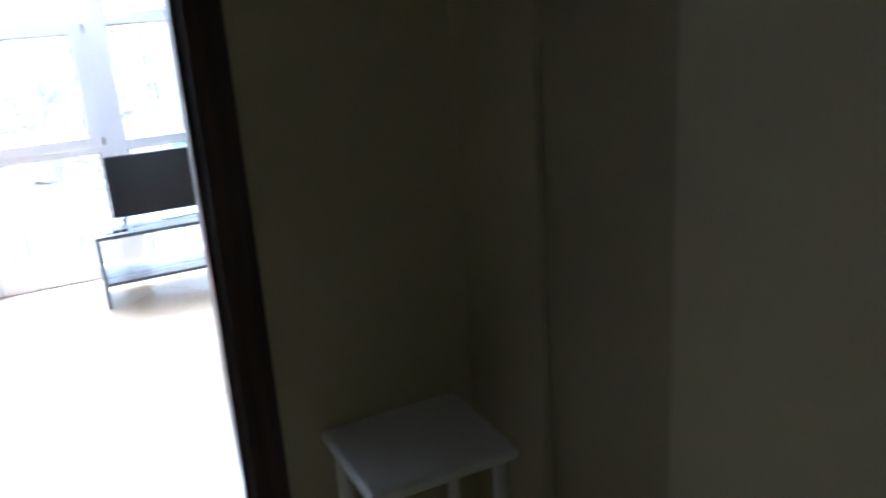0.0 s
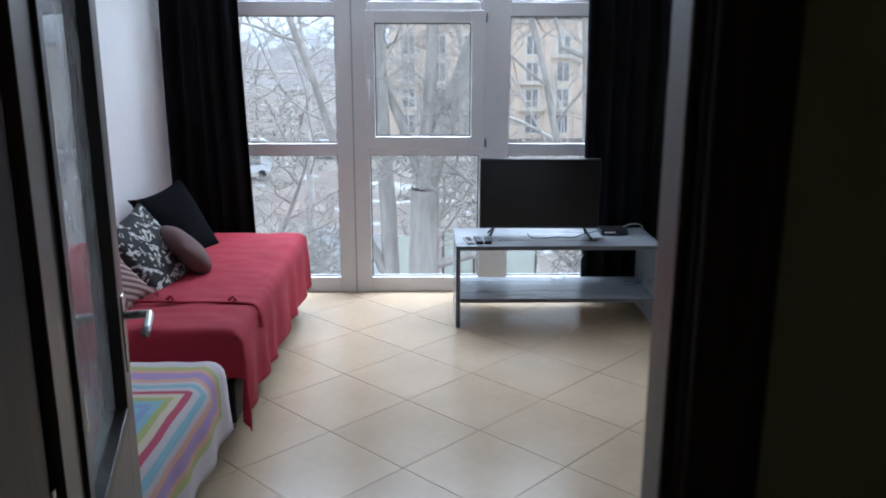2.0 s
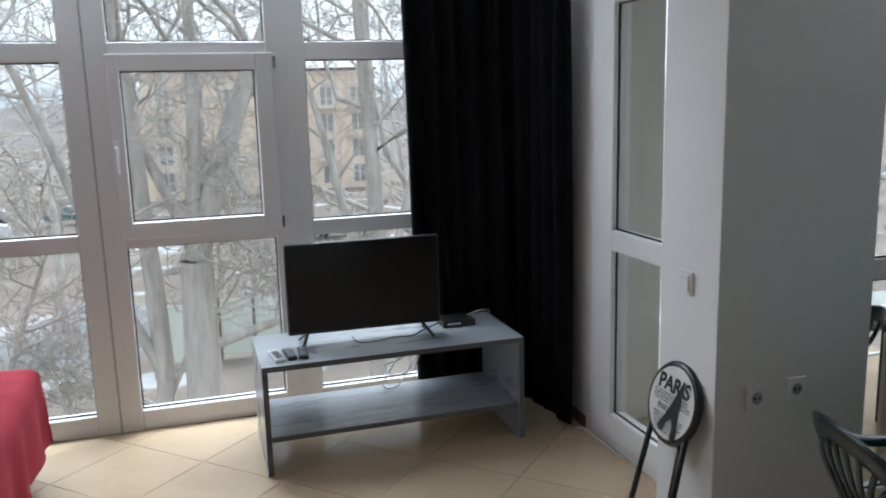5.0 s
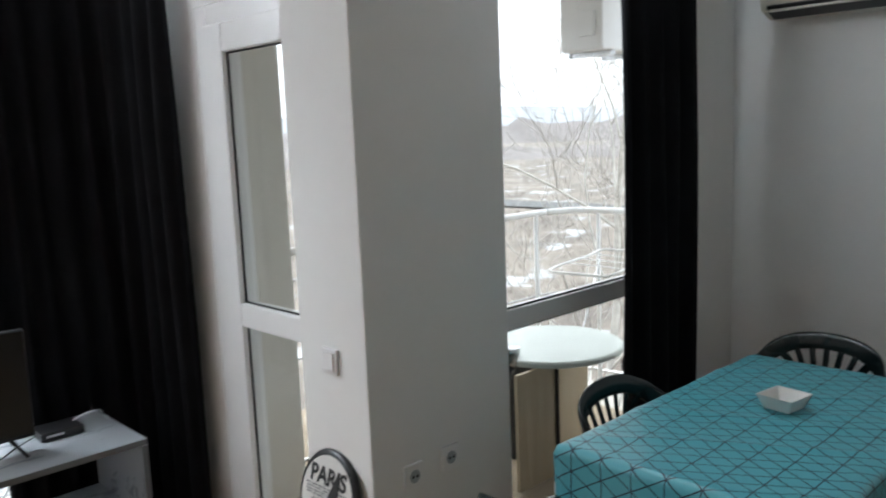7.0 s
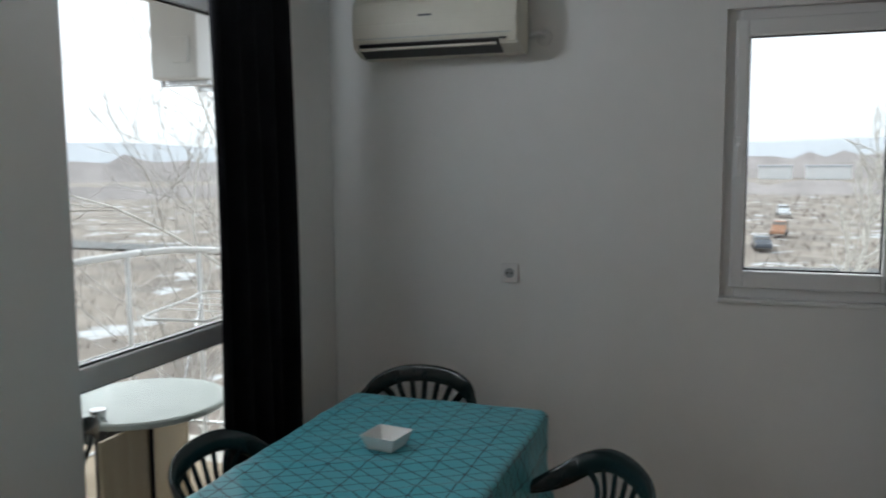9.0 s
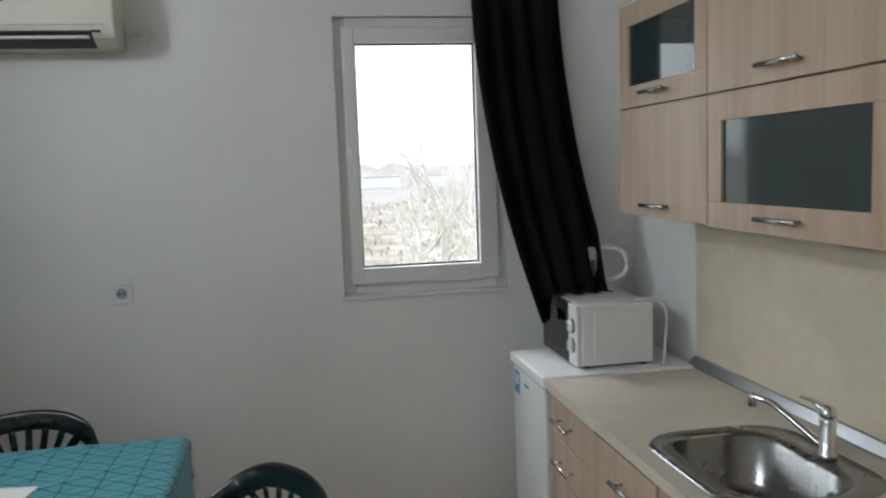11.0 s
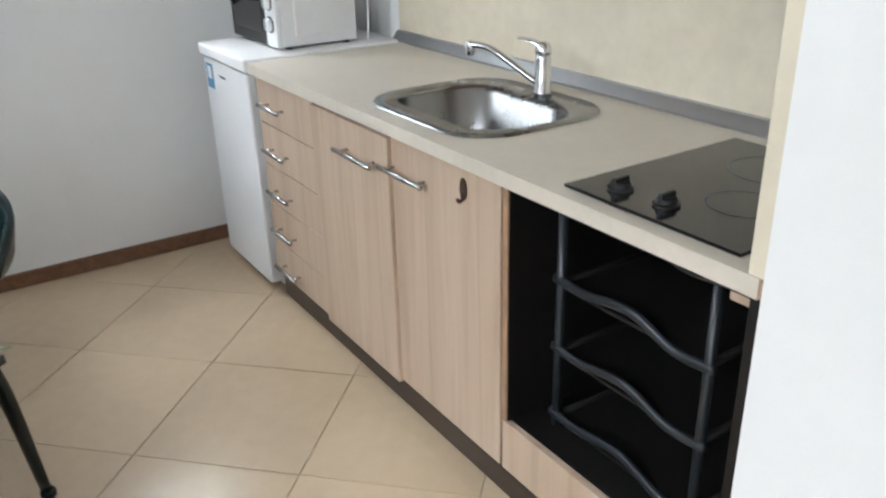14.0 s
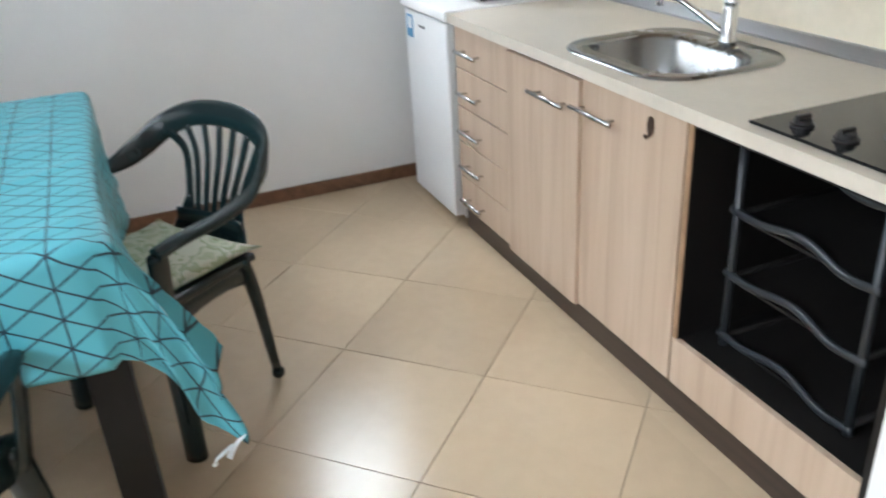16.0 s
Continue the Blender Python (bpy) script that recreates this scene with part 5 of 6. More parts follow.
def wall_unit(x0, x1, z0, z1, doors, label):
    """doors: (x0, x1, z0, z1, glazed)"""
    ob = thing("wall_cabinet", (x0 + x1) / 2, 4.24, z0, label, "cabinet", "kitchen wall units")
    part("carcass", box(x0, KB + 0.005, z0, x1, UF - 0.0195, z1, 0.001), M_FRONT, ob)
    for a, b, c, d, glazed in doors:
        if glazed:
            s = 0.075
            dr = part("door", box(a + 0.0015, UF - 0.018, c + 0.0015, b - 0.0015, UF, c + s, 0.0015), M_FRONT, ob)
            part("door_rail", box(a + 0.0015, UF - 0.018, d - s, b - 0.0015, UF, d - 0.0015, 0.0015), M_FRONT, dr)
            for q0, q1 in ((a + 0.0015, a + s), (b - s, b - 0.0015)):
                part("door_stile", box(q0, UF - 0.018, c + s, q1, UF, d - s, 0.0015), M_FRONT, dr)
            part("door_pane", box(a + s, UF - 0.012, c + s, b - s, UF - 0.008, d - s), M_DARKGLASS, dr, "dark reflecting glass")
        else:
            dr = part("door", box(a + 0.0015, UF - 0.018, c + 0.0015, b - 0.0015, UF, d - 0.0015, 0.0015), M_FRONT, ob)
        bar_handle((a + b) / 2, c + 0.042, UF, 0.17, dr)
    return ob


wall_unit(2.932, 3.56, 1.44, 2.165, ((2.932, 3.56, 1.44, 1.807, False), (2.932, 3.56, 1.81, 2.165, True)), "pale oak wall unit with a solid flap below a glass flap")
wall_unit(2.18, 2.93, 1.432, 2.165, ((2.18, 2.93, 1.432, 1.807, True), (2.18, 2.93, 1.81, 2.165, False)), "pale oak wall unit with a glass flap below a solid flap")
wall_unit(1.555, 2.178, 1.466, 2.165, ((1.88, 2.178, 1.466, 2.165, False), (1.555, 1.878, 1.466, 2.165, False)), "pale oak wall unit above the extractor hood")
hood = thing("extractor_hood", 1.87, 4.24, 1.42, "slim pale grey extractor hood under the wall unit", "extractor hood")
part("body", box(1.56, KB + 0.01, 1.42, 2.172, 4.36, 1.4655, 0.002), M_ALU, hood)
part("visor", box(1.56, 4.361, 1.418, 2.06, 4.4, 1.4645, 0.004), M_WHITE, hood, "pale front visor")

# fridge
fridge = thing("fridge", 3.79, 4.4, 0, "small white under-counter fridge with a blue energy label", "fridge")
part("body", box(3.565, 4.12, 0.02, 4.005, 4.64, 0.815, 0.006), M_WHITE, fridge)
part("door", box(3.565, 4.645, 0.04, 4.005, 4.69, 0.81, 0.008), M_WHITE, fridge)
part("top", box(3.556, 4.1, 0.816, 4.02, 4.7, 0.858, 0.008), M_PVC, fridge, "pale worn top board")
for x in (3.6, 3.97):
    for y in (4.2, 4.6):
        part("foot", turned([(0.02, 0.0), (0.02, 0.02)], x, y, n=12), M_BLACK, fridge)
M_BLUE = material("blue_sticker", (0.05, 0.22, 0.42), 0.4, spread=0.1)
st = part("sticker", box(3.91, 4.6903, 0.7, 3.98, 4.6912, 0.79), M_BLUE, fridge, "blue and white energy sticker")
part("sticker_figure", box(3.925, 4.6913, 0.735, 3.965, 4.692, 0.78), M_WHITE, st)
part("badge", box(3.78, 4.6903, 0.755, 3.84, 4.692, 0.763), M_STAND_EDGE, fridge)

# microwave and kettle
mw = thing("microwave", 3.83, 4.4, 0.858, "white microwave oven with dark door and two knobs on the fridge", "microwave")
MX0, MX1, MY0, MY1, MZ0, MZ1 = 3.625, 4.045, 4.24, 4.545, 0.868, 1.1
part("casing", box(MX0, MY0, MZ0, MX1, MY1 - 0.02, MZ1, 0.006), M_WHITE, mw)
part("side_pressing", box(MX0 - 0.0025, MY0 + 0.04, MZ0 + 0.035, MX0 + 0.002, MY1 - 0.07, MZ1 - 0.03, 0.002), M_WHITE, mw)
part("door", box(MX0 + 0.095, MY1 - 0.0195, MZ0, MX1, MY1, MZ1, 0.004), M_BLACK, mw, "dark glass door")
part("door_window", box(MX0 + 0.12, MY1, MZ0 + 0.04, MX1 - 0.03, MY1 + 0.0015, MZ1 - 0.04), M_HOB, mw)
part("control_panel", box(MX0, MY1 - 0.0195, MZ0, MX0 + 0.093, MY1, MZ1, 0.004), M_WHITE, mw)
for z in (MZ0 + 0.075, MZ0 + 0.15):
    bm = turned([(0.024, 0.0), (0.022, 0.014), (0.018, 0.018)], n=20)
    bm.transform(pose(MX0 + 0.046, MY1 + 0.0005, z, -90, 0, 0))
    k = part("knob", bm, M_WHITE, mw, smooth=True)
    ring_bm = turned([(0.0285, 0.0), (0.0285, 0.002), (0.0245, 0.002)], n=22)
    ring_bm.transform(pose(MX0 + 0.046, MY1 + 0.0003, z, -90, 0, 0))
    part("knob_ring", ring_bm, M_BLACK, k, "dark ring round the knob")
    part("knob_grip", box(MX0 + 0.042, MY1 + 0.018, z - 0.017, MX0 + 0.05, MY1 + 0.024, z + 0.017, 0.002), M_STAND, k)
for x in (MX0 + 0.03, MX1 - 0.03):
    for y in (MY0 + 0.03, MY1 - 0.05):
        part("foot", turned([(0.012, 0.858), (0.012, 0.868)], x, y, n=10), M_BLACK, mw)
tagged(part("microwave_cable", tube([(3.66, 4.3, 1.105), (3.62, 4.24, 1.11), (3.6, 4.2, 1.06), (3.61, 4.2, 0.95), (3.6, 4.21, 0.865)], 0.0045, n=6), M_WHITE, smooth=True), "white cable hanging beside the microwave", "cable")

M_LIME = material("lime_plastic", (0.5, 0.55, 0.12), 0.35, spread=0.1)
M_DKGREY = material("dark_grey_water_gauge", (0.12, 0.12, 0.12), 0.3)
KX, KY, KZ = 4.015, 4.352, 1.1
kettle = thing("kettle", KX, KY, KZ, "white plastic electric kettle with a lime base, on the microwave", "kettle")
part("base", turned([(0.07, KZ), (0.075, KZ + 0.004), (0.072, KZ + 0.022)], KX, KY, n=28), M_LIME, kettle, "lime green base")
part("jug", turned([(0.068, KZ + 0.023), (0.072, KZ + 0.05), (0.068, KZ + 0.12), (0.058, KZ + 0.185), (0.05, KZ + 0.2)], KX, KY, n=28), M_WHITE, kettle, smooth=True)
part("lid", turned([(0.05, KZ + 0.2), (0.046, KZ + 0.21), (0.012, KZ + 0.214)], KX, KY, n=28), M_WHITE, kettle, smooth=True)
part("spout", tube([(KX + 0.045, KY, KZ + 0.17), (KX + 0.075, KY, KZ + 0.2)], 0.02, 0.016, n=10, steps=1), M_WHITE, kettle, smooth=True)
part("handle", tube([(KX - 0.02, KY - 0.03, KZ + 0.205), (KX - 0.055, KY - 0.12, KZ + 0.205), (KX - 0.075, KY - 0.17, KZ + 0.165), (KX - 0.075, KY - 0.17, KZ + 0.09), (KX - 0.055, KY - 0.11, KZ + 0.045), (KX - 0.02, KY - 0.05, KZ + 0.04)], 0.016, 0.013, n=10), M_WHITE, kettle, smooth=True)
part("kettle_gauge", box(KX - 0.075, KY - 0.012, KZ + 0.07, KX - 0.064, KY + 0.012, KZ + 0.15, 0.003), M_DKGREY, kettle, "dark water gauge")

kettle.scale = (0.84, 0.84, 0.84)

# white table in the hall corner
st = thing("side_table", 1.04, 4.36, 0, "small white plastic table standing in the dim hall", "table")
part("tabletop", box(0.84, 4.18, 0.825, 1.24, 4.54, 0.86, 0.014, segments=3), M_WHITE, st)
for x in (0.88, 1.2):
    for y in (4.22, 4.5):
        part("leg", tube([(x, y, 0.0), (x, y, 0.825)], 0.02, n=8, steps=1), M_WHITE, st)



# ---- balcony ----
BX, BY = 4.75, 8.55
structure("balcony_slab", box(2.3, 7.4, -0.25, BX + 0.1, BY + 0.1, -0.03), M_BALC_TILE, "pale concrete balcony floor", "balcony")
structure("balcony_ceiling", box(4.3, 7.5, CEIL, BX + 0.4, BY + 0.1, CEIL + 0.2), M_RENDER, "pale underside of the balcony above", "ceiling")
rail = thing("balcony_rail", 4.0, BY, -0.03, "white painted steel balcony railing with thin bars", "railing")
part("top_rail", tube([(2.3, BY, 1.15), (4.3, BY, 1.15), (4.55, BY - 0.03, 1.15), (BX, BY - 0.22, 1.15), (BX, 7.5, 1.15)], 0.02, n=10, steps=4), M_PVC, rail, smooth=True)
part("low_rail", tube([(2.3, BY, 0.1), (4.3, BY, 0.1), (4.55, BY - 0.03, 0.1), (BX, BY - 0.22, 0.1), (BX, 7.5, 0.1)], 0.012, n=8, steps=4), M_STEEL, rail, smooth=True)
for x, y in ((2.36, BY), (3.4, BY), (4.42, BY - 0.01), (BX, BY - 0.25), (BX, 7.56)):
    part("post", tube([(x, y, -0.03), (x, y, 1.14)], 0.013, n=8, steps=1), M_PVC, rail, smooth=True)
for z in (0.62,):
    part("mid_rail", tube([(2.3, BY, z), (4.3, BY, z), (4.55, BY - 0.03, z), (BX, BY - 0.22, z), (BX, 7.5, z)], 0.006, n=6, steps=4), M_STEEL, rail, smooth=True)

M_PATIO = material("pale_green_table_top", (0.5, 0.55, 0.52), 0.35, spread=0.15, scale=7)
M_BIRCH = wood("pale_birch_board", (0.56, 0.47, 0.34), (0.48, 0.39, 0.27), 0.5)
bt = thing("balcony_table", 3.66, 7.83, -0.03, "round pale marbled table on a birch board base on the balcony", "table")
part("tabletop", turned([(0.355, 0.565), (0.37, 0.572), (0.37, 0.59), (0.36, 0.598)], 3.66, 7.83, n=48), M_PATIO, bt)
part("base_panel", box(3.2, 7.66, -0.03, 3.477, 7.68, 0.564, 0.002), M_BIRCH, bt)
part("base_panel", box(3.49, 7.76, -0.03, 3.86, 7.78, 0.564, 0.002), M_BIRCH, bt)
part("base_panel", box(3.478, 7.645, -0.03, 3.489, 7.96, 0.564, 0.001), M_CARCASS, bt)
part("base_panel", box(3.862, 7.76, -0.03, 3.88, 8.0, 0.564, 0.002), M_BIRCH, bt)
tagged(part("ashtray", turned([(0.03, 0.598), (0.035, 0.638), (0.03, 0.638)], 3.36, 7.82, n=16), M_STEEL), "small metal tin on the balcony table", "tin")
unit = thing("outdoor_unit", 4.45, 8.2, 2.1, "white outdoor air conditioning unit hung under the balcony above", "air conditioner")
part("casing", box(4.46, 8.05, 2.12, 5.05, 8.35, 2.55, 0.01), M_PVC, unit)
part("valve_cover", box(4.44, 8.1, 2.2, 4.459, 8.2, 2.34, 0.004), M_PVC, unit)
for x in (4.58, 4.92):
    part("bracket", box(x - 0.02, 8.06, 2.09, x + 0.02, 8.34, 2.12, 0.002), M_STEEL, unit)
    part("hanger", box(x - 0.02, 8.36, 2.09, x + 0.02, 8.37, CEIL, 0.001), M_STEEL, unit)
rackd = thing("drying_rack", 4.2, 8.0, -0.03, "white wire clothes drying rack on the balcony", "drying rack")
part("wing_frame", tube([(4.12, 7.8, 0.87), (4.1, 8.0, 0.87), (4.12, 8.2, 0.87), (4.5, 8.2, 0.9), (4.68, 8.2, 0.915), (4.68, 7.8, 0.915), (4.5, 7.8, 0.9), (4.12, 7.8, 0.87)], 0.008, n=8, steps=3), M_PVC, rackd, smooth=True)
for i in range(3):
    x = 4.3 + i * 0.12
    part("wire", tube([(x, 7.8, 0.87 + (x - 4.12) / 12), (x, 8.2, 0.87 + (x - 4.12) / 12)], 0.003, n=5, steps=1), M_PVC, rackd)
for x, y in ((4.2, 7.82), (4.2, 8.18), (4.6, 7.82), (4.6, 8.18)):
    part("leg", tube([(x, y, -0.03), (8.8 - x, y, 0.87 if x > 4.4 else 0.9)], 0.006, n=6, steps=1), M_STEEL, rackd)

# ---- outside ----
GZ = -8.0


def ground_material():
    mat = material("muddy_winter_ground", (0.25, 0.21, 0.16), 0.95, bump=0.5, bump_scale=3)
    n, l = mat.node_tree.nodes, mat.node_tree.links
    tc = n.new("ShaderNodeTexCoord")
    a, b, r1, r2, mix = n.new("ShaderNodeTexNoise"), n.new("ShaderNodeTexNoise"), n.new("ShaderNodeValToRGB"), n.new("ShaderNodeValToRGB"), n.new("ShaderNodeMixRGB")
    a.inputs["Scale"].default_value, a.inputs["Detail"].default_value = 0.22, 10
    b.inputs["Scale"].default_value, b.inputs["Detail"].default_value = 0.3, 8
    cr = r1.color_ramp
    cr.elements[0].position, cr.elements[0].color = 0.35, (0.18, 0.155, 0.135, 1)
    cr.elements[1].position, cr.elements[1].color = 0.7, (0.32, 0.28, 0.24, 1)
    e = cr.elements.new(0.52)
    e.color = (0.25, 0.212, 0.178, 1)
    r2.color_ramp.elements[0].position, r2.color_ramp.elements[1].position = 0.6, 0.66
    r2.color_ramp.elements[1].color = (0.8, 0.8, 0.8, 1)
    mix.inputs[2].default_value = (0.62, 0.64, 0.66, 1)
    for t in (a, b):
        l.new(tc.outputs["Object"], t.inputs["Vector"])
    l.new(a.outputs[0], r1.inputs[0])
    l.new(b.outputs[0], r2.inputs[0])
    l.new(r2.outputs[0], mix.inputs[0])
    l.new(r1.outputs[0], mix.inputs[1])
    l.new(mix.outputs[0], n["Principled BSDF"].inputs["Base Color"])
    return mat


def land(u, v):
    """The ground, denser near the house, reaching the horizon."""
    def far(t):
        t = (t - 0.5) * 2
        return math.copysign(60 * abs(t) + 2900 * abs(t) ** 5, t)
    x, y = far(u), far(v)
    d = math.hypot(x, y)
    return Vector((x, y, GZ + wavy(x, y, 0, 0.05, 0.5) + (wavy(x, y, 4, 0.003, 14) if d > 700 else 0)))


structure("ground", sheet(90, 90, land), ground_material(), "muddy winter ground with dry grass and patches of snow", "ground")
M_ROAD = material("grey_asphalt", (0.13, 0.13, 0.13), 0.85, spread=0.2, scale=0.4, bump=0.3, bump_scale=10)


def strip_road(x0, y0, x1, y1, w):
    d = Vector((x1 - x0, y1 - y0, 0)).normalized()
    side = Vector((d.y, -d.x, 0)) * w / 2
    n = 40

    def where(u, v):
        p = Vector((x0, y0, 0)).lerp(Vector((x1, y1, 0)), u) + side * (2 * v - 1)
        p.z = GZ + wavy(p.x, p.y, 0, 0.05, 0.5) + 0.15
        return p
    return sheet(n, 2, where)


structure("road", strip_road(70, -90, 78, 120, 7), M_ROAD, "grey asphalt road past the parked cars", "road")

# hills at the skyline, with distance haze mixed into their colour
M_HILL = material("haze_tinted_blue", (0.5, 0.52, 0.55), 1.0, spread=0.08, scale=0.004)
M_WOODS = material("grey_brown_far_woods", (0.32, 0.29, 0.28), 1.0, spread=0.25, scale=0.06)


def ring(radius, low, high, seed, scale):
    def where(u, v):
        a = u * 2 * math.pi
        x, y = radius * math.cos(a), radius * math.sin(a)
        return Vector((x * (1 + 0.06 * v), y * (1 + 0.06 * v), GZ - 1 + v * (low + (high - low) * (0.5 + 0.5 * noise.noise(Vector((math.cos(a) * scale, math.sin(a) * scale, seed)))))))
    return sheet(360, 3, where)


structure("backdrop_hills", ring(2300, 25, 85, 1.0, 5), M_HILL, "blue hills on the skyline with haze painted into their colour", "hills")
structure("backdrop_thicket", ring(230, 1.5, 6.5, 9.0, 90), M_WOODS, "low grey-brown thicket beyond the fields", "woods")
structure("backdrop_woods", ring(420, 6, 17, 3.0, 60), M_WOODS, "grey-brown line of bare woods", "woods")

# ---- bare trees ----
M_BARK = material("grey_bark", (0.5, 0.47, 0.43), 0.95, spread=0.35, scale=3, bump=0.8, bump_scale=14, stretch=(2, 2, 0.4))
M_TWIG = material("grey_brown_twigs", (0.56, 0.525, 0.48), 0.95, spread=0.25, scale=3)
M_WHITEBARK = material("white_birch_bark", (0.68, 0.65, 0.6), 0.85, spread=0.3, scale=3, bump=0.3, stretch=(1, 1, 3))


class Wood:
    """Collects tapered limbs as plain vertices and faces."""

    def __init__(self):
        self.v, self.f = [], []

    def limb(self, pts, r0, r1, n):
        start = len(self.v)
        for i, p in enumerate(pts):
            d = (pts[min(i + 1, len(pts) - 1)] - pts[max(i - 1, 0)]).normalized()
            s = d.orthogonal().normalized()
            t = d.cross(s)
            r = r0 + (r1 - r0) * i / (len(pts) - 1)
            for j in range(n):
                a = 2 * math.pi * j / n
                self.v.append(p + s * (r * math.cos(a)) + t * (r * math.sin(a)))
        for i in range(len(pts) - 1):
            for j in range(n):
                a, b = start + i * n + j, start + i * n + (j + 1) % n
                self.f.append((a, b, b + n, a + n))

    def link(self, name, mat, parent):
        me = bpy.data.meshes.new(name)
        inv = spot(parent).inverted()
        me.from_pydata([inv @ q for q in self.v], [], self.f)
        me.materials.append(mat)
        for p in me.polygons:
            p.use_smooth = True
        ob = new(name, me)
        ob.parent = parent
        return ob


def bare_tree(x, y, height, radius, seed, label, lean=(0.0, 0.0), bark=None, twig=None, fork=0.3, levels=4, spread=0.75, kids=(5, 5, 5, 4), droop=0.0, stems=(), fat=1.0):
    """Height, bends and forks come from the seed; stems are (dx, dy, dz, length, radius, how far up the trunk)."""
    rnd = random.Random(seed)
    z0 = GZ + wavy(x, y, 0, 0.05, 0.5)
    ob = thing("bare_tree", x, y, z0, label, "tree")
    big, fine = Wood(), Wood()

    def grow(p, d, length, r, level):
        n = 7 if level < 2 else 5
        pts, q, dd = [p], p.copy(), d.copy()
        for i in range(n):
            bend = Vector((rnd.gauss(0, 1), rnd.gauss(0, 1), rnd.gauss(0, 0.6))) * (0.2 if level else 0.05 if stems else 0.1)
            dd = (dd + bend + Vector((0, 0, 0.07 if level else 0.0)) - Vector((0, 0, droop if level > 1 else 0))).normalized()
            q = q + dd * (length / n)
            pts.append(q.copy())
        r = max(r, fat * (0, 0.03, 0.017, 0.011, 0.008)[level])
        end = max(r * (0.35 if level == 0 else 0.3), 0.006)
        (big if level < 2 else fine).limb(pts, r, end, 8 if level == 0 else 5 if level < 2 else 3)
        if level >= levels:
            return
        k = kids[level]
        for i in range(k):
            u = (fork if level == 0 else 0.2) + (1 - (fork if level == 0 else 0.2)) * (i + rnd.random() * 0.8) / k
            j = min(n - 1, int(u * n))
            at = pts[j].lerp(pts[j + 1], u * n - j if u * n - j <= 1 else 1)
            axis = (pts[j + 1] - pts[j]).normalized()
            out = Vector((rnd.gauss(0, 1), rnd.gauss(0, 1), rnd.gauss(0.15, 0.5)))
            out = (out - axis * out.dot(axis)).normalized()
            nd = (axis * (1 - spread * rnd.uniform(0.55, 1)) + out * spread).normalized()
            grow(at, nd, length * rnd.uniform(0.42, 0.68) * (1 - 0.35 * u), (r + (end - r) * u) * rnd.uniform(0.3, 0.48), level + 1)

    if stems:
        foot, n = Vector((x, y, z0 - 0.2)), 6
        trunk = [foot + Vector((wavy(i, seed, 0, 0.7, 0.1), wavy(i, seed, 5, 0.7, 0.1), 0)) + Vector((lean[0], lean[1], 1)) * (height * i / n) for i in range(n + 1)]
        big.limb(trunk, radius, radius * 0.66, 12)
        for dx, dy, dz, length, r, up in stems:
            j = min(n - 1, int(up * n))
            grow(trunk[j].lerp(trunk[j + 1], up * n - j), Vector((dx, dy, dz)).normalized(), length, r, 0)
    else:
        grow(Vector((x, y, z0 - 0.2)), Vector((lean[0], lean[1], 1)).normalized(), height, radius, 0)
    big.link("trunk", bark or M_BARK, ob)
    fine.link("crown", twig or M_TWIG, ob)
    return ob


STEM_KIDS = (9, 6, 5, 3)
bare_tree(0.3, 18.4, 7.4, 0.4, 3, "large bare grey tree with a thick forked trunk", kids=STEM_KIDS,
          stems=((0.29, 0.0, 1.0, 9.0, 0.2, 1.0), (0.06, 0.12, 1.0, 9.0, 0.13, 1.0), (-0.35, 0.4, 1.0, 7.0, 0.1, 1.0), (1.0, -0.12, 0.3, 3.6, 0.1, 0.8), (-0.9, 0.5, 0.35, 3.0, 0.06, 0.62)))
bare_tree(-0.38, 18.7, 5.4, 0.22, 11, "bare grey tree with an upright trunk and long side limb", kids=STEM_KIDS,
          stems=((0.03, 0.0, 1.0, 11.0, 0.17, 1.0), (-0.44, -0.02, 1.0, 7.5, 0.095, 1.0), (0.5, 0.6, 0.9, 4.0, 0.06, 0.9), (-1.0, -0.2, 0.2, 3.0, 0.06, 0.85)))
bare_tree(3.25, 18.4, 6.0, 0.22, 37, "bare pale tree with many upright limbs", kids=STEM_KIDS,
          stems=((0.05, 0.0, 1.0, 9.0, 0.16, 1.0), (-0.3, 0.1, 1.0, 6.5, 0.09, 1.0), (0.35, 0.0, 1.0, 6.5, 0.09, 1.0), (-0.75, 0.0, 0.8, 4.0, 0.06, 0.95)))
bare_tree(-3.6, 20.5, 4.2, 0.17, 31, "low spreading bare tree below the windows", kids=(7, 6, 5, 4),
          stems=((-0.3, 0.0, 1.0, 5.0, 0.1, 1.0), (0.5, 0.0, 0.8, 4.0, 0.08, 1.0), (-0.8, 0.2, 0.5, 4.0, 0.07, 0.9)))
bare_tree(-4.5, 38.0, 15, 0.2, 71, "bare grey tree further off in the yard", fork=0.25, kids=(10, 6, 5, 3))
bare_tree(3.0, 44.0, 14, 0.2, 73, "bare grey tree further off in the yard", fork=0.25, kids=(10, 6, 5, 3))
bare_tree(9.5, 40.0, 15, 0.2, 79, "bare grey tree further off in the yard", fork=0.25, kids=(10, 6, 5, 3))
bare_tree(6.0, 26.0, 17, 0.26, 19, "tall bare tree with many upright limbs", lean=(0.03, 0.0), fork=0.2, kids=(12, 7, 6, 4), spread=0.6)
bare_tree(-7.5, 26.0, 16, 0.2, 27, "slender bare tree leaning by the car park", lean=(0.14, -0.05), fork=0.25, kids=(11, 7, 6, 4))
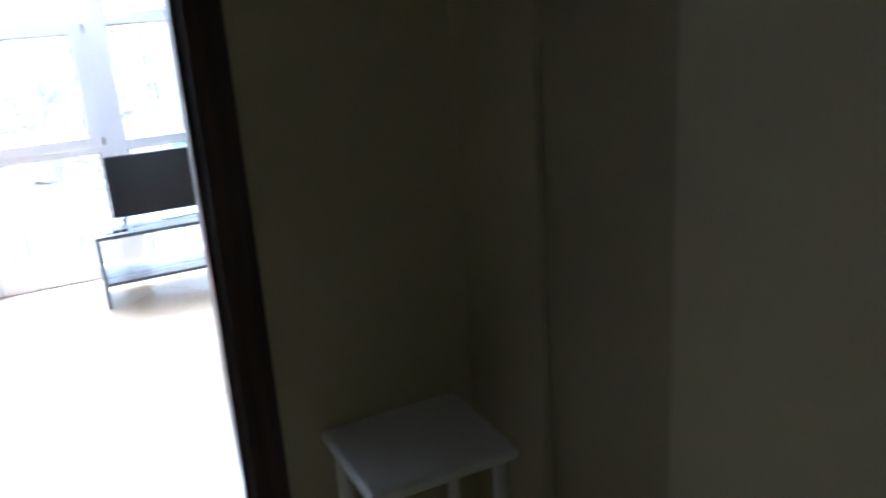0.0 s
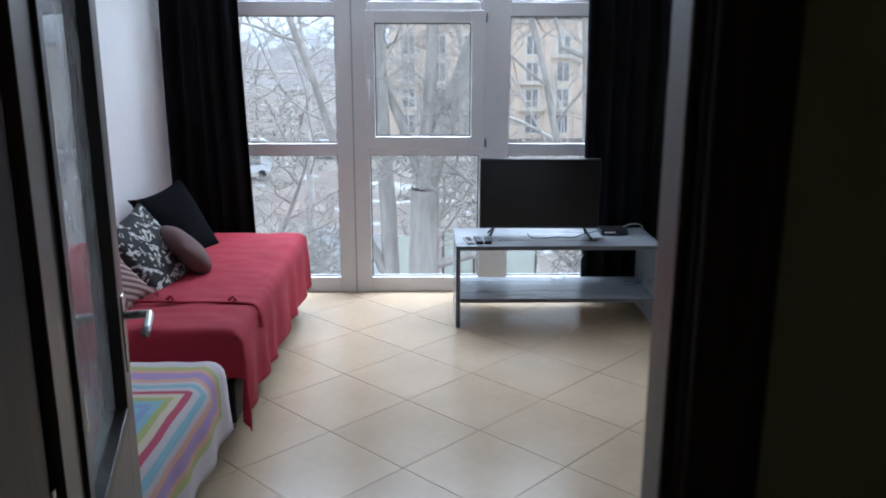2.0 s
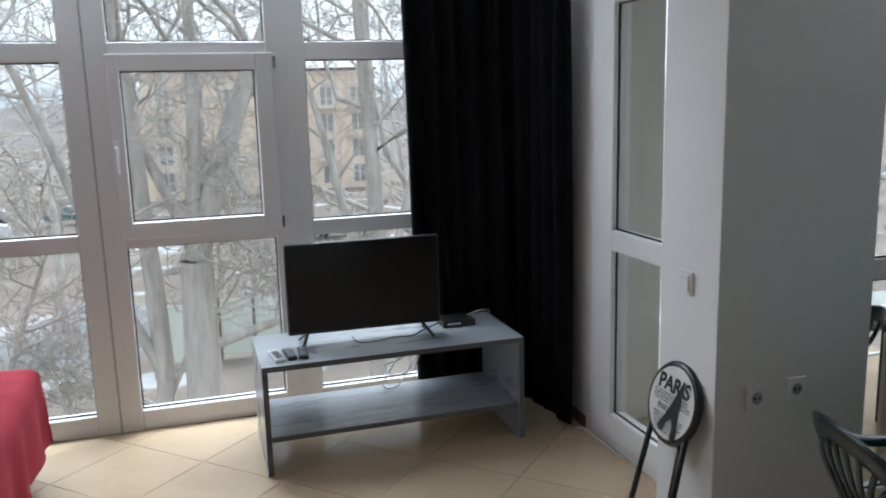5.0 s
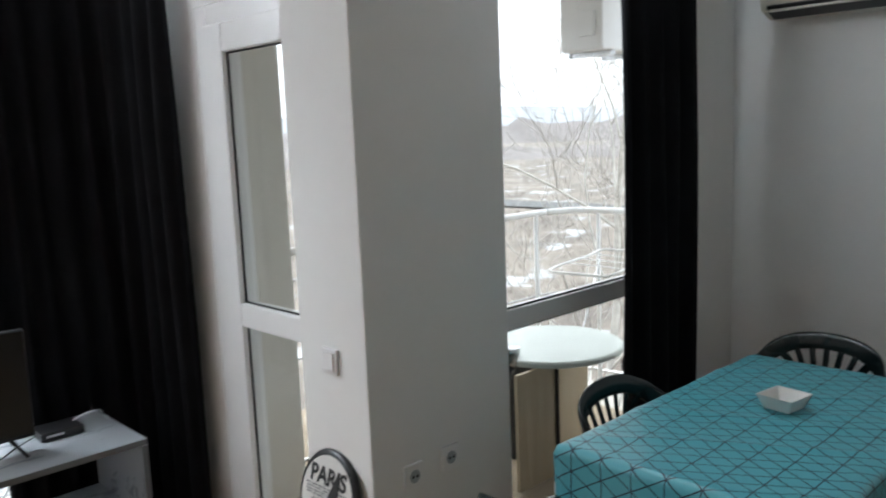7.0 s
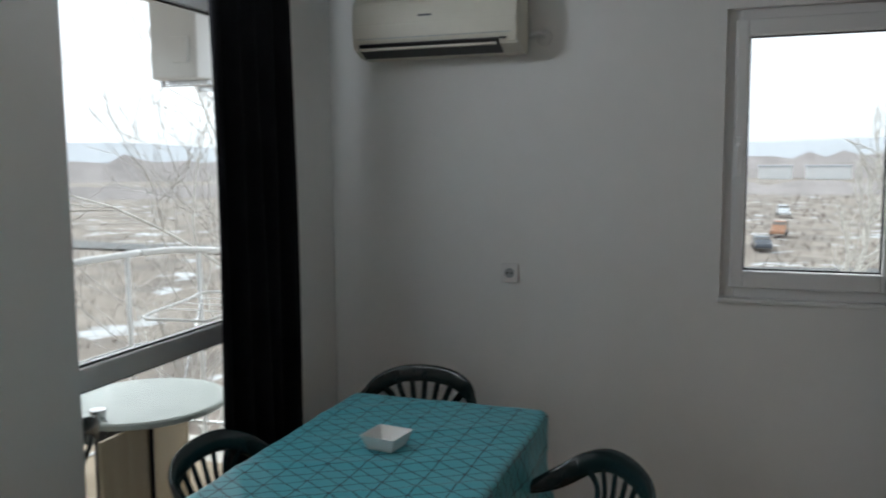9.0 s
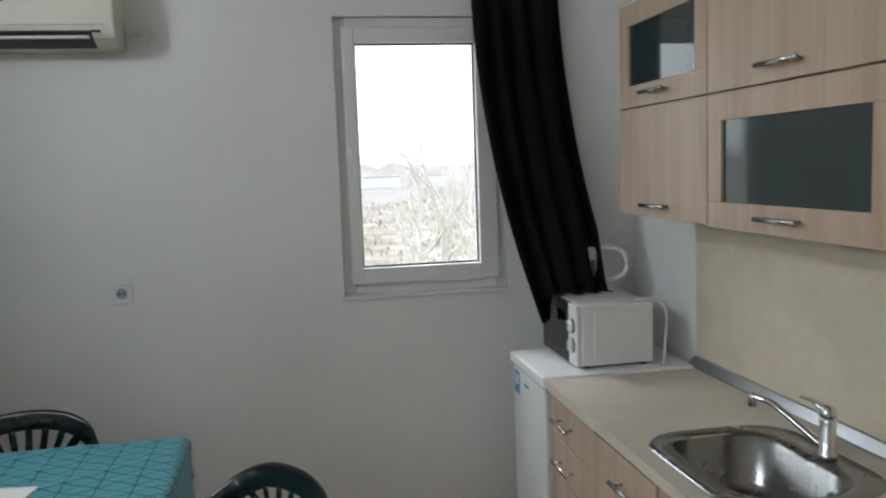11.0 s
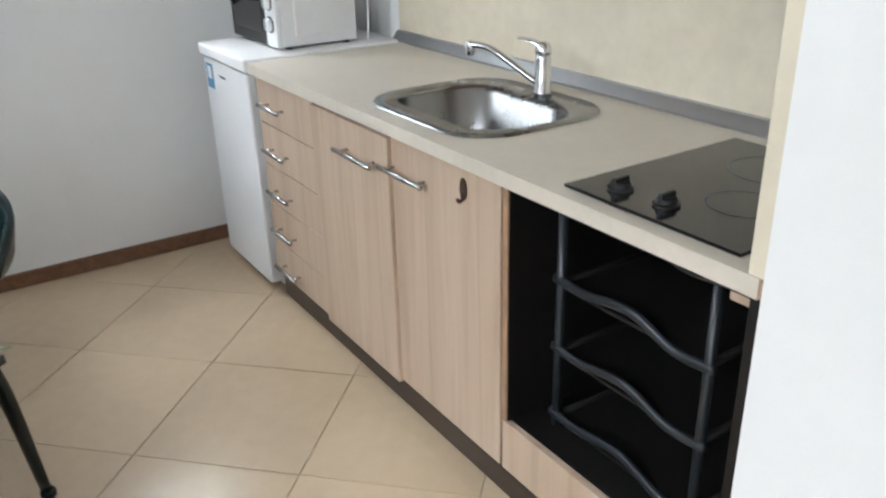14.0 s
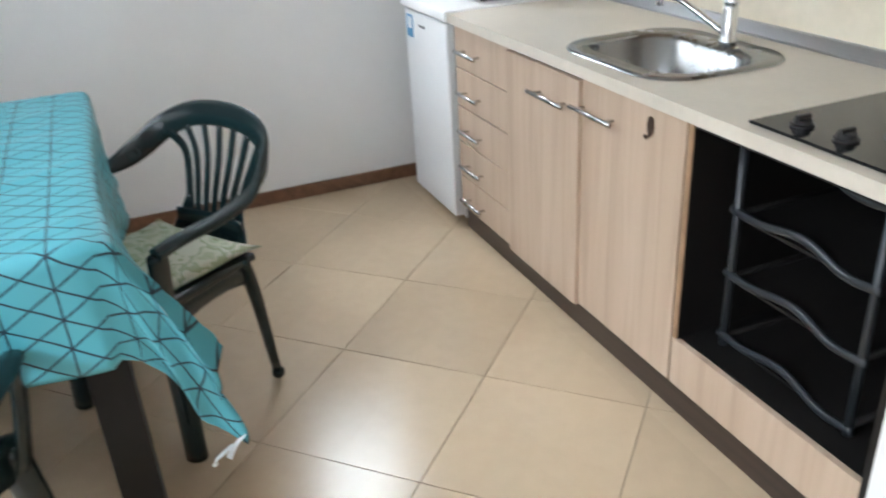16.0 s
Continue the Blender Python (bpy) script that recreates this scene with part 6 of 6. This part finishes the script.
bare_tree(16.6, 16.4, 14.0, 0.12, 41, "bare pale-barked tree beside the balcony", bark=M_WHITEBARK, fork=0.12, kids=(12, 7, 5, 3), spread=0.5, lean=(-0.05, 0.02), droop=-0.05)
bare_tree(41.0, -0.1, 8.2, 0.17, 43, "bare white-barked birch seen from the small window", bark=M_WHITEBARK, twig=M_WHITEBARK, fork=0.12, kids=(8, 5, 4), spread=0.42, levels=3, fat=2.8, droop=-0.04)
bare_tree(42.0, -1.9, 8.4, 0.17, 47, "bare white-barked birch seen from the small window", bark=M_WHITEBARK, twig=M_WHITEBARK, fork=0.12, kids=(8, 5, 4), spread=0.42, levels=3, fat=2.8, droop=-0.04)
bare_tree(46.0, -4.6, 8.0, 0.17, 51, "bare white-barked young birch by the parking", bark=M_WHITEBARK, twig=M_WHITEBARK, fork=0.12, kids=(8, 5, 4), spread=0.42, levels=3, fat=2.8, droop=-0.04)
rnd = random.Random(5)
for i in range(9):
    a = (-34, -26, -19, -13, 14, 22, 30, -41, 38)[i]
    bare_tree(a + rnd.uniform(-2, 2), rnd.uniform(52, 62), rnd.uniform(13, 18), 0.25, 60 + i, "bare grey tree of the street row", fork=0.2, kids=(8, 5, 4, 3), levels=3)


# low scrub in the fields, too fine to count
bm_v, bm_f = [], []
for i in range(14000):
    a, d = rnd.uniform(-1.2, 1.9), 30 + 260 * rnd.random() ** 1.6
    x, y = d * math.cos(a), d * math.sin(a)
    if abs(x) < 25 and 20 < y < 70:
        continue
    z = GZ + wavy(x, y, 0, 0.05, 0.5)
    h = rnd.uniform(0.2, 0.9)
    for k in range(4):
        b = rnd.uniform(0, 6.28)
        s = len(bm_v)
        w = 0.005 + 0.0002 * d
        tip = (x + math.cos(b) * h * 0.5, y + math.sin(b) * h * 0.5, z + h)
        bm_v += [(x - w, y - w, z - 0.1), (x + w, y + w, z - 0.1), tip, (x + w, y - w, z - 0.1)]
        bm_f += [(s, s + 1, s + 2), (s + 1, s + 3, s + 2), (s + 3, s, s + 2)]
me = bpy.data.meshes.new("dry_scrub")
me.from_pydata(bm_v, [], bm_f)
me.materials.append(material("dry_brown_scrub", (0.19, 0.155, 0.135), 0.95, spread=0.2, scale=0.2))
tagged(new("dry_scrub", me), "dry brown scrub and reeds over the fields", "scrub", kind="stuff")

# ---- apartment building across the yard ----
# far ochre, cream and glass colours are paled to carry distance haze
M_OCHRE = material("haze_paled_ochre", (0.82, 0.68, 0.55), 0.9, spread=0.08, scale=0.5, bump=0.2)
M_CREAM = material("haze_paled_cream", (0.8, 0.73, 0.63), 0.9, spread=0.06, scale=0.5, bump=0.2)
M_ROOF = material("dark_roof_metal", (0.16, 0.13, 0.12), 0.6, spread=0.15)
M_FARGLASS = material("haze_paled_glass", (0.3, 0.29, 0.28), 0.1, spread=0.2)


def apartment_house(x0, x1, y0, storeys, label, bays, tall=2.8):
    """Rendered block with pilasters between the bays, storey bands, french windows and railed balconies."""
    ob = thing("apartment_building", (x0 + x1) / 2, y0 + 6, GZ - 0.5, label, "building")
    h = GZ + storeys * tall + 1.6
    part("wall", box(x0, y0, GZ - 0.5, x1, y0 + 12, h), M_OCHRE, ob)
    part("roof", box(x0 - 0.5, y0 - 0.6, h, x1 + 0.5, y0 + 12.5, h + 0.3, 0.05), M_ROOF, ob)
    part("cornice", box(x0 - 0.2, y0 - 0.35, h - 0.4, x1 + 0.2, y0 - 0.001, h - 0.002, 0.05), M_CREAM, ob)
    w = (x1 - x0) / bays
    for b in range(bays + 1):
        x = x0 + b * w
        part("pilaster", box(x - 0.35, y0 - 0.22, GZ - 0.5, x + 0.35, y0 - 0.001, h - 0.401), M_OCHRE, ob)
    for k in range(1, storeys + 1):
        z = GZ + 0.3 + k * tall
        part("storey_band", box(x0, y0 - 0.12, z - 0.12, x1, y0 - 0.002, z + 0.1), M_CREAM, ob)
    for b in range(bays):
        cx = x0 + (b + 0.5) * w
        for k in range(storeys):
            z = GZ + 0.7 + k * tall
            part("surround", box(cx - 0.95, y0 - 0.06, z - 0.1, cx + 0.95, y0 - 0.003, z + 2.2), M_CREAM, ob)
            win = part("window", box(cx - 0.68, y0 - 0.08, z, cx + 0.68, y0 - 0.061, z + 2.02), M_PVC, ob)
            for s in (-1, 1):
                part("pane", box(cx + s * 0.34 - 0.28, y0 - 0.095, z + 0.06, cx + s * 0.34 + 0.28, y0 - 0.081, z + 1.96), M_FARGLASS, win)
            if k and (b + k) % 3 != 1:
                bal = part("balcony", box(cx - 1.25, y0 - 1.1, z - 0.3, cx + 1.25, y0 - 0.125, z - 0.13), M_CREAM, ob)
                rail_bm = box(cx - 1.25, y0 - 1.1, z + 0.75, cx + 1.25, y0 - 1.06, z + 0.81)
                for i in range(11):
                    box(cx - 1.23 + i * 0.243, y0 - 1.095, z - 0.13, cx - 1.2 + i * 0.243, y0 - 1.065, z + 0.75, bm=rail_bm)
                part("balustrade", rail_bm, M_CREAM, bal)
    return ob


apartment_house(-3.28, 20.2, 94.0, 4, "ochre four-storey apartment building with cream bands and balconies", 7)
apartment_house(-7.2, -3.9, 99.0, 3, "lower ochre wing of the apartment building", 1)
apartment_house(-62.0, -30.0, 110.0, 3, "pale low apartment building beyond the car park", 9)


def yard_fence(x, y, panels):
    """Pale sheet panels between posts, standing on the mud."""
    ob = thing("yard_fence", x, y, GZ, "pale greenish sheet-metal fence panels standing in the yard", "fence")
    z = GZ + wavy(x, y, 0, 0.05, 0.5) - 0.1
    for i in range(panels):
        a = x + i * 1.25
        part("panel", box(a + 0.05, y - 0.02, z + 0.25, a + 1.2, y + 0.02, z + 2.4, 0.01), M_PANEL, ob)
        part("post", box(a - 0.045, y - 0.05, z, a + 0.045, y + 0.05, z + 2.5, 0.01), M_ROOF, ob)
    part("post", box(x + panels * 1.25 - 0.045, y - 0.05, z, x + panels * 1.25 + 0.045, y + 0.05, z + 2.5, 0.01), M_ROOF, ob)


M_PANEL = material("pale_sheet_metal", (0.62, 0.66, 0.58), 0.5, spread=0.12, scale=1.2)
yard_fence(-0.95, 35.2, 1)
yard_fence(1.0, 35.6, 3)
M_GRAVEL = material("grey_gravel", (0.3, 0.3, 0.3), 0.95, spread=0.35, scale=1.5, bump=0.8, bump_scale=9)


def heap_where(u, v):
    a, r = u * 2 * math.pi, 4.2 * v
    x, y = -3.6 + r * math.cos(a) * 1.1, 41.0 + r * math.sin(a)
    return Vector((x, y, GZ + wavy(x, y, 0, 0.05, 0.5) - 0.1 + 1.9 * max(0.0, 1 - v) ** 0.9 + wavy(x, y, 3, 1.1, 0.25) * (1 - v)))


tagged(part("gravel_heap", sheet(48, 14, heap_where), M_GRAVEL), "heap of grey gravel on the muddy yard", "gravel", kind="stuff")
for x, y, w in ((405.0, -14.0, 14.0), (402.0, -36.0, 18.0), (398.0, -62.0, 12.0)):
    shed = thing("far_shed", x, y, GZ, "long white shed far off before the woods", "building")
    part("wall", box(x, y - w / 2, GZ, x + 8, y + w / 2, GZ + 5.4), M_PVC, shed)
    # roof in the same haze-tinted colour as the hills
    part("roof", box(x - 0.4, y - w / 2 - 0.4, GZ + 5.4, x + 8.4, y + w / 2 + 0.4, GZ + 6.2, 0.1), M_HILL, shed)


# ---- parked vehicles ----
def parked_car(x, y, turn, colour, label, van=False):
    ob = thing("parked_car", x, y, GZ + wavy(x, y, 0, 0.05, 0.5) + 0.1, label, "car", turn=turn)
    paint = material("car_paint", colour, 0.25, spread=0.05, coat=0.5)
    hgt = 1.85 if van else 1.45
    prof = [(-2.1, 0.35), (-2.15, 0.8), (-1.95 if van else -1.7, 0.95 if not van else 1.7), (-1.3, hgt), (0.4, hgt), (1.15, 0.98), (2.0, 0.85), (2.15, 0.6), (2.1, 0.35)]
    bm = bmesh.new()
    sides = [[bm.verts.new((s * (0.82 if z < 1.0 else 0.7), px, z)) for px, z in prof] for s in (-1, 1)]
    for j in range(len(prof)):
        k = (j + 1) % len(prof)
        bm.faces.new((sides[0][j], sides[0][k], sides[1][k], sides[1][j]))
    bm.faces.new(sides[0][::-1])
    bm.faces.new(sides[1])
    bmesh.ops.recalc_face_normals(bm, faces=bm.faces)
    bmesh.ops.bevel(bm, geom=bm.edges[:], offset=0.06, segments=2, affect="EDGES")
    part("body", bm, paint, ob, local=True)
    for s in (-1, 1):
        part("side_window", box(s * 0.765, -1.2, 1.02, s * 0.8, 0.35, hgt - 0.15, 0.01), M_FARGLASS, ob, local=True)
        for py in (-1.3, 1.35):
            bm = turned([(0.2, -0.09), (0.31, -0.09), (0.32, 0.0), (0.31, 0.09), (0.2, 0.09)], n=18)
            bm.transform(pose(s * 0.78, py, 0.32, 0, 90, 0))
            wheel = part("wheel", bm, M_RUBBER, ob, local=True)
    bm = box(-0.66, 0.55, 1.05, 0.66, 0.6, hgt - 0.12)
    bm.transform(pose(0, 0.2, 0))
    part("windscreen", bm, M_FARGLASS, ob, local=True)
    return ob


parked_car(-13.5, 66.0, 96, (0.75, 0.76, 0.77), "white van parked across the yard", True)
parked_car(-9.0, 78.0, 85, (0.12, 0.2, 0.2), "dark green car parked by the trees")
parked_car(-16.0, 80.0, 90, (0.5, 0.52, 0.54), "silver car parked by the trees")
LOT = ((152, 1.5, 12, (0.75, 0.76, 0.77), "white", True), (146, -7.0, 95, (0.7, 0.72, 0.74), "white", True),
       (112, 1.0, 96, (0.35, 0.04, 0.05), "dark red", True), (108, -4.5, 80, (0.42, 0.22, 0.13), "orange", True),
       (95, 4.0, 85, (0.09, 0.1, 0.13), "dark blue", False), (93, -2.0, 95, (0.07, 0.08, 0.1), "black", False),
       (126, 8.0, 20, (0.62, 0.63, 0.64), "silver", False), (105, 9.0, 90, (0.4, 0.06, 0.05), "red", False))
for x, y, turn, c, t, van in LOT:
    parked_car(x, y + 4.0, turn, c, t + (" van" if van else " car") + " standing in the roadside lot", van)
for i, (x, y, c, t) in enumerate(((24.0, 24.5, (0.42, 0.05, 0.05), "red"), (26.5, 21.6, (0.4, 0.06, 0.05), "red"), (21.0, 26.5, (0.55, 0.57, 0.6), "grey"))):
    parked_car(x, y, 115 + 12 * i, c, t + " car parked on the muddy ground below the balcony")
parked_car(10.5, 62.0, 85, (0.25, 0.45, 0.55), "light blue car parked before the apartment building")

# ---- floor tiles, laid diagonally ----
H, OX, OY = 0.331, 0.252, 7.352


def clipped(poly, x0, y0, x1, y1):
    for axis, lim, sign in ((0, x0, 1), (0, x1, -1), (1, y0, 1), (1, y1, -1)):
        out = []
        for i, p in enumerate(poly):
            q = poly[(i + 1) % len(poly)]
            a, b = sign * (p[axis] - lim), sign * (q[axis] - lim)
            if a >= 0:
                out.append(p)
            if (a > 0 > b) or (a < 0 < b):
                u = a / (a - b)
                out.append((p[0] + (q[0] - p[0]) * u, p[1] + (q[1] - p[1]) * u))
        poly = out
        if len(poly) < 3:
            return []
    return poly


whole = {}
for i in range(-16, 17):
    for j in range(-20, 9):
        if (i + j) % 2 == 0:
            continue
        cx, cy = OX + i * H, OY + j * H
        g = H - 0.0022
        diamond = [(cx + g, cy), (cx, cy + g), (cx - g, cy), (cx, cy - g)]
        for rect in ((W, S, E, 7.4), (W, 7.4, 2.1, 9.27), (1.53, 4.07, E, S), (-1.0, 1.4, 1.31, S)):
            poly = clipped(diamond, *rect)
            if not poly:
                continue
            full = len(poly) == 4 and all(abs(a[0] - b[0]) + abs(a[1] - b[1]) < 1e-6 for a, b in zip(poly, diamond))
            if full and "mesh" in whole:
                ob = new("tile", whole["mesh"])
                ob.parent = floor
                ob.location = (cx, cy, 0)
                continue
            bm = bmesh.new()
            tv_ = [bm.verts.new((x - cx, y - cy, 0)) for x, y in poly]
            lv_ = [bm.verts.new((x - cx, y - cy, -0.0055)) for x, y in poly]
            bm.faces.new(tv_)
            for k in range(len(poly)):
                m = (k + 1) % len(poly)
                bm.faces.new((lv_[k], lv_[m], tv_[m], tv_[k]))
            ob = part("tile", bm, M_TILE, floor, local=True)
            ob.location = (cx, cy, 0)
            if full:
                whole["mesh"] = ob.data
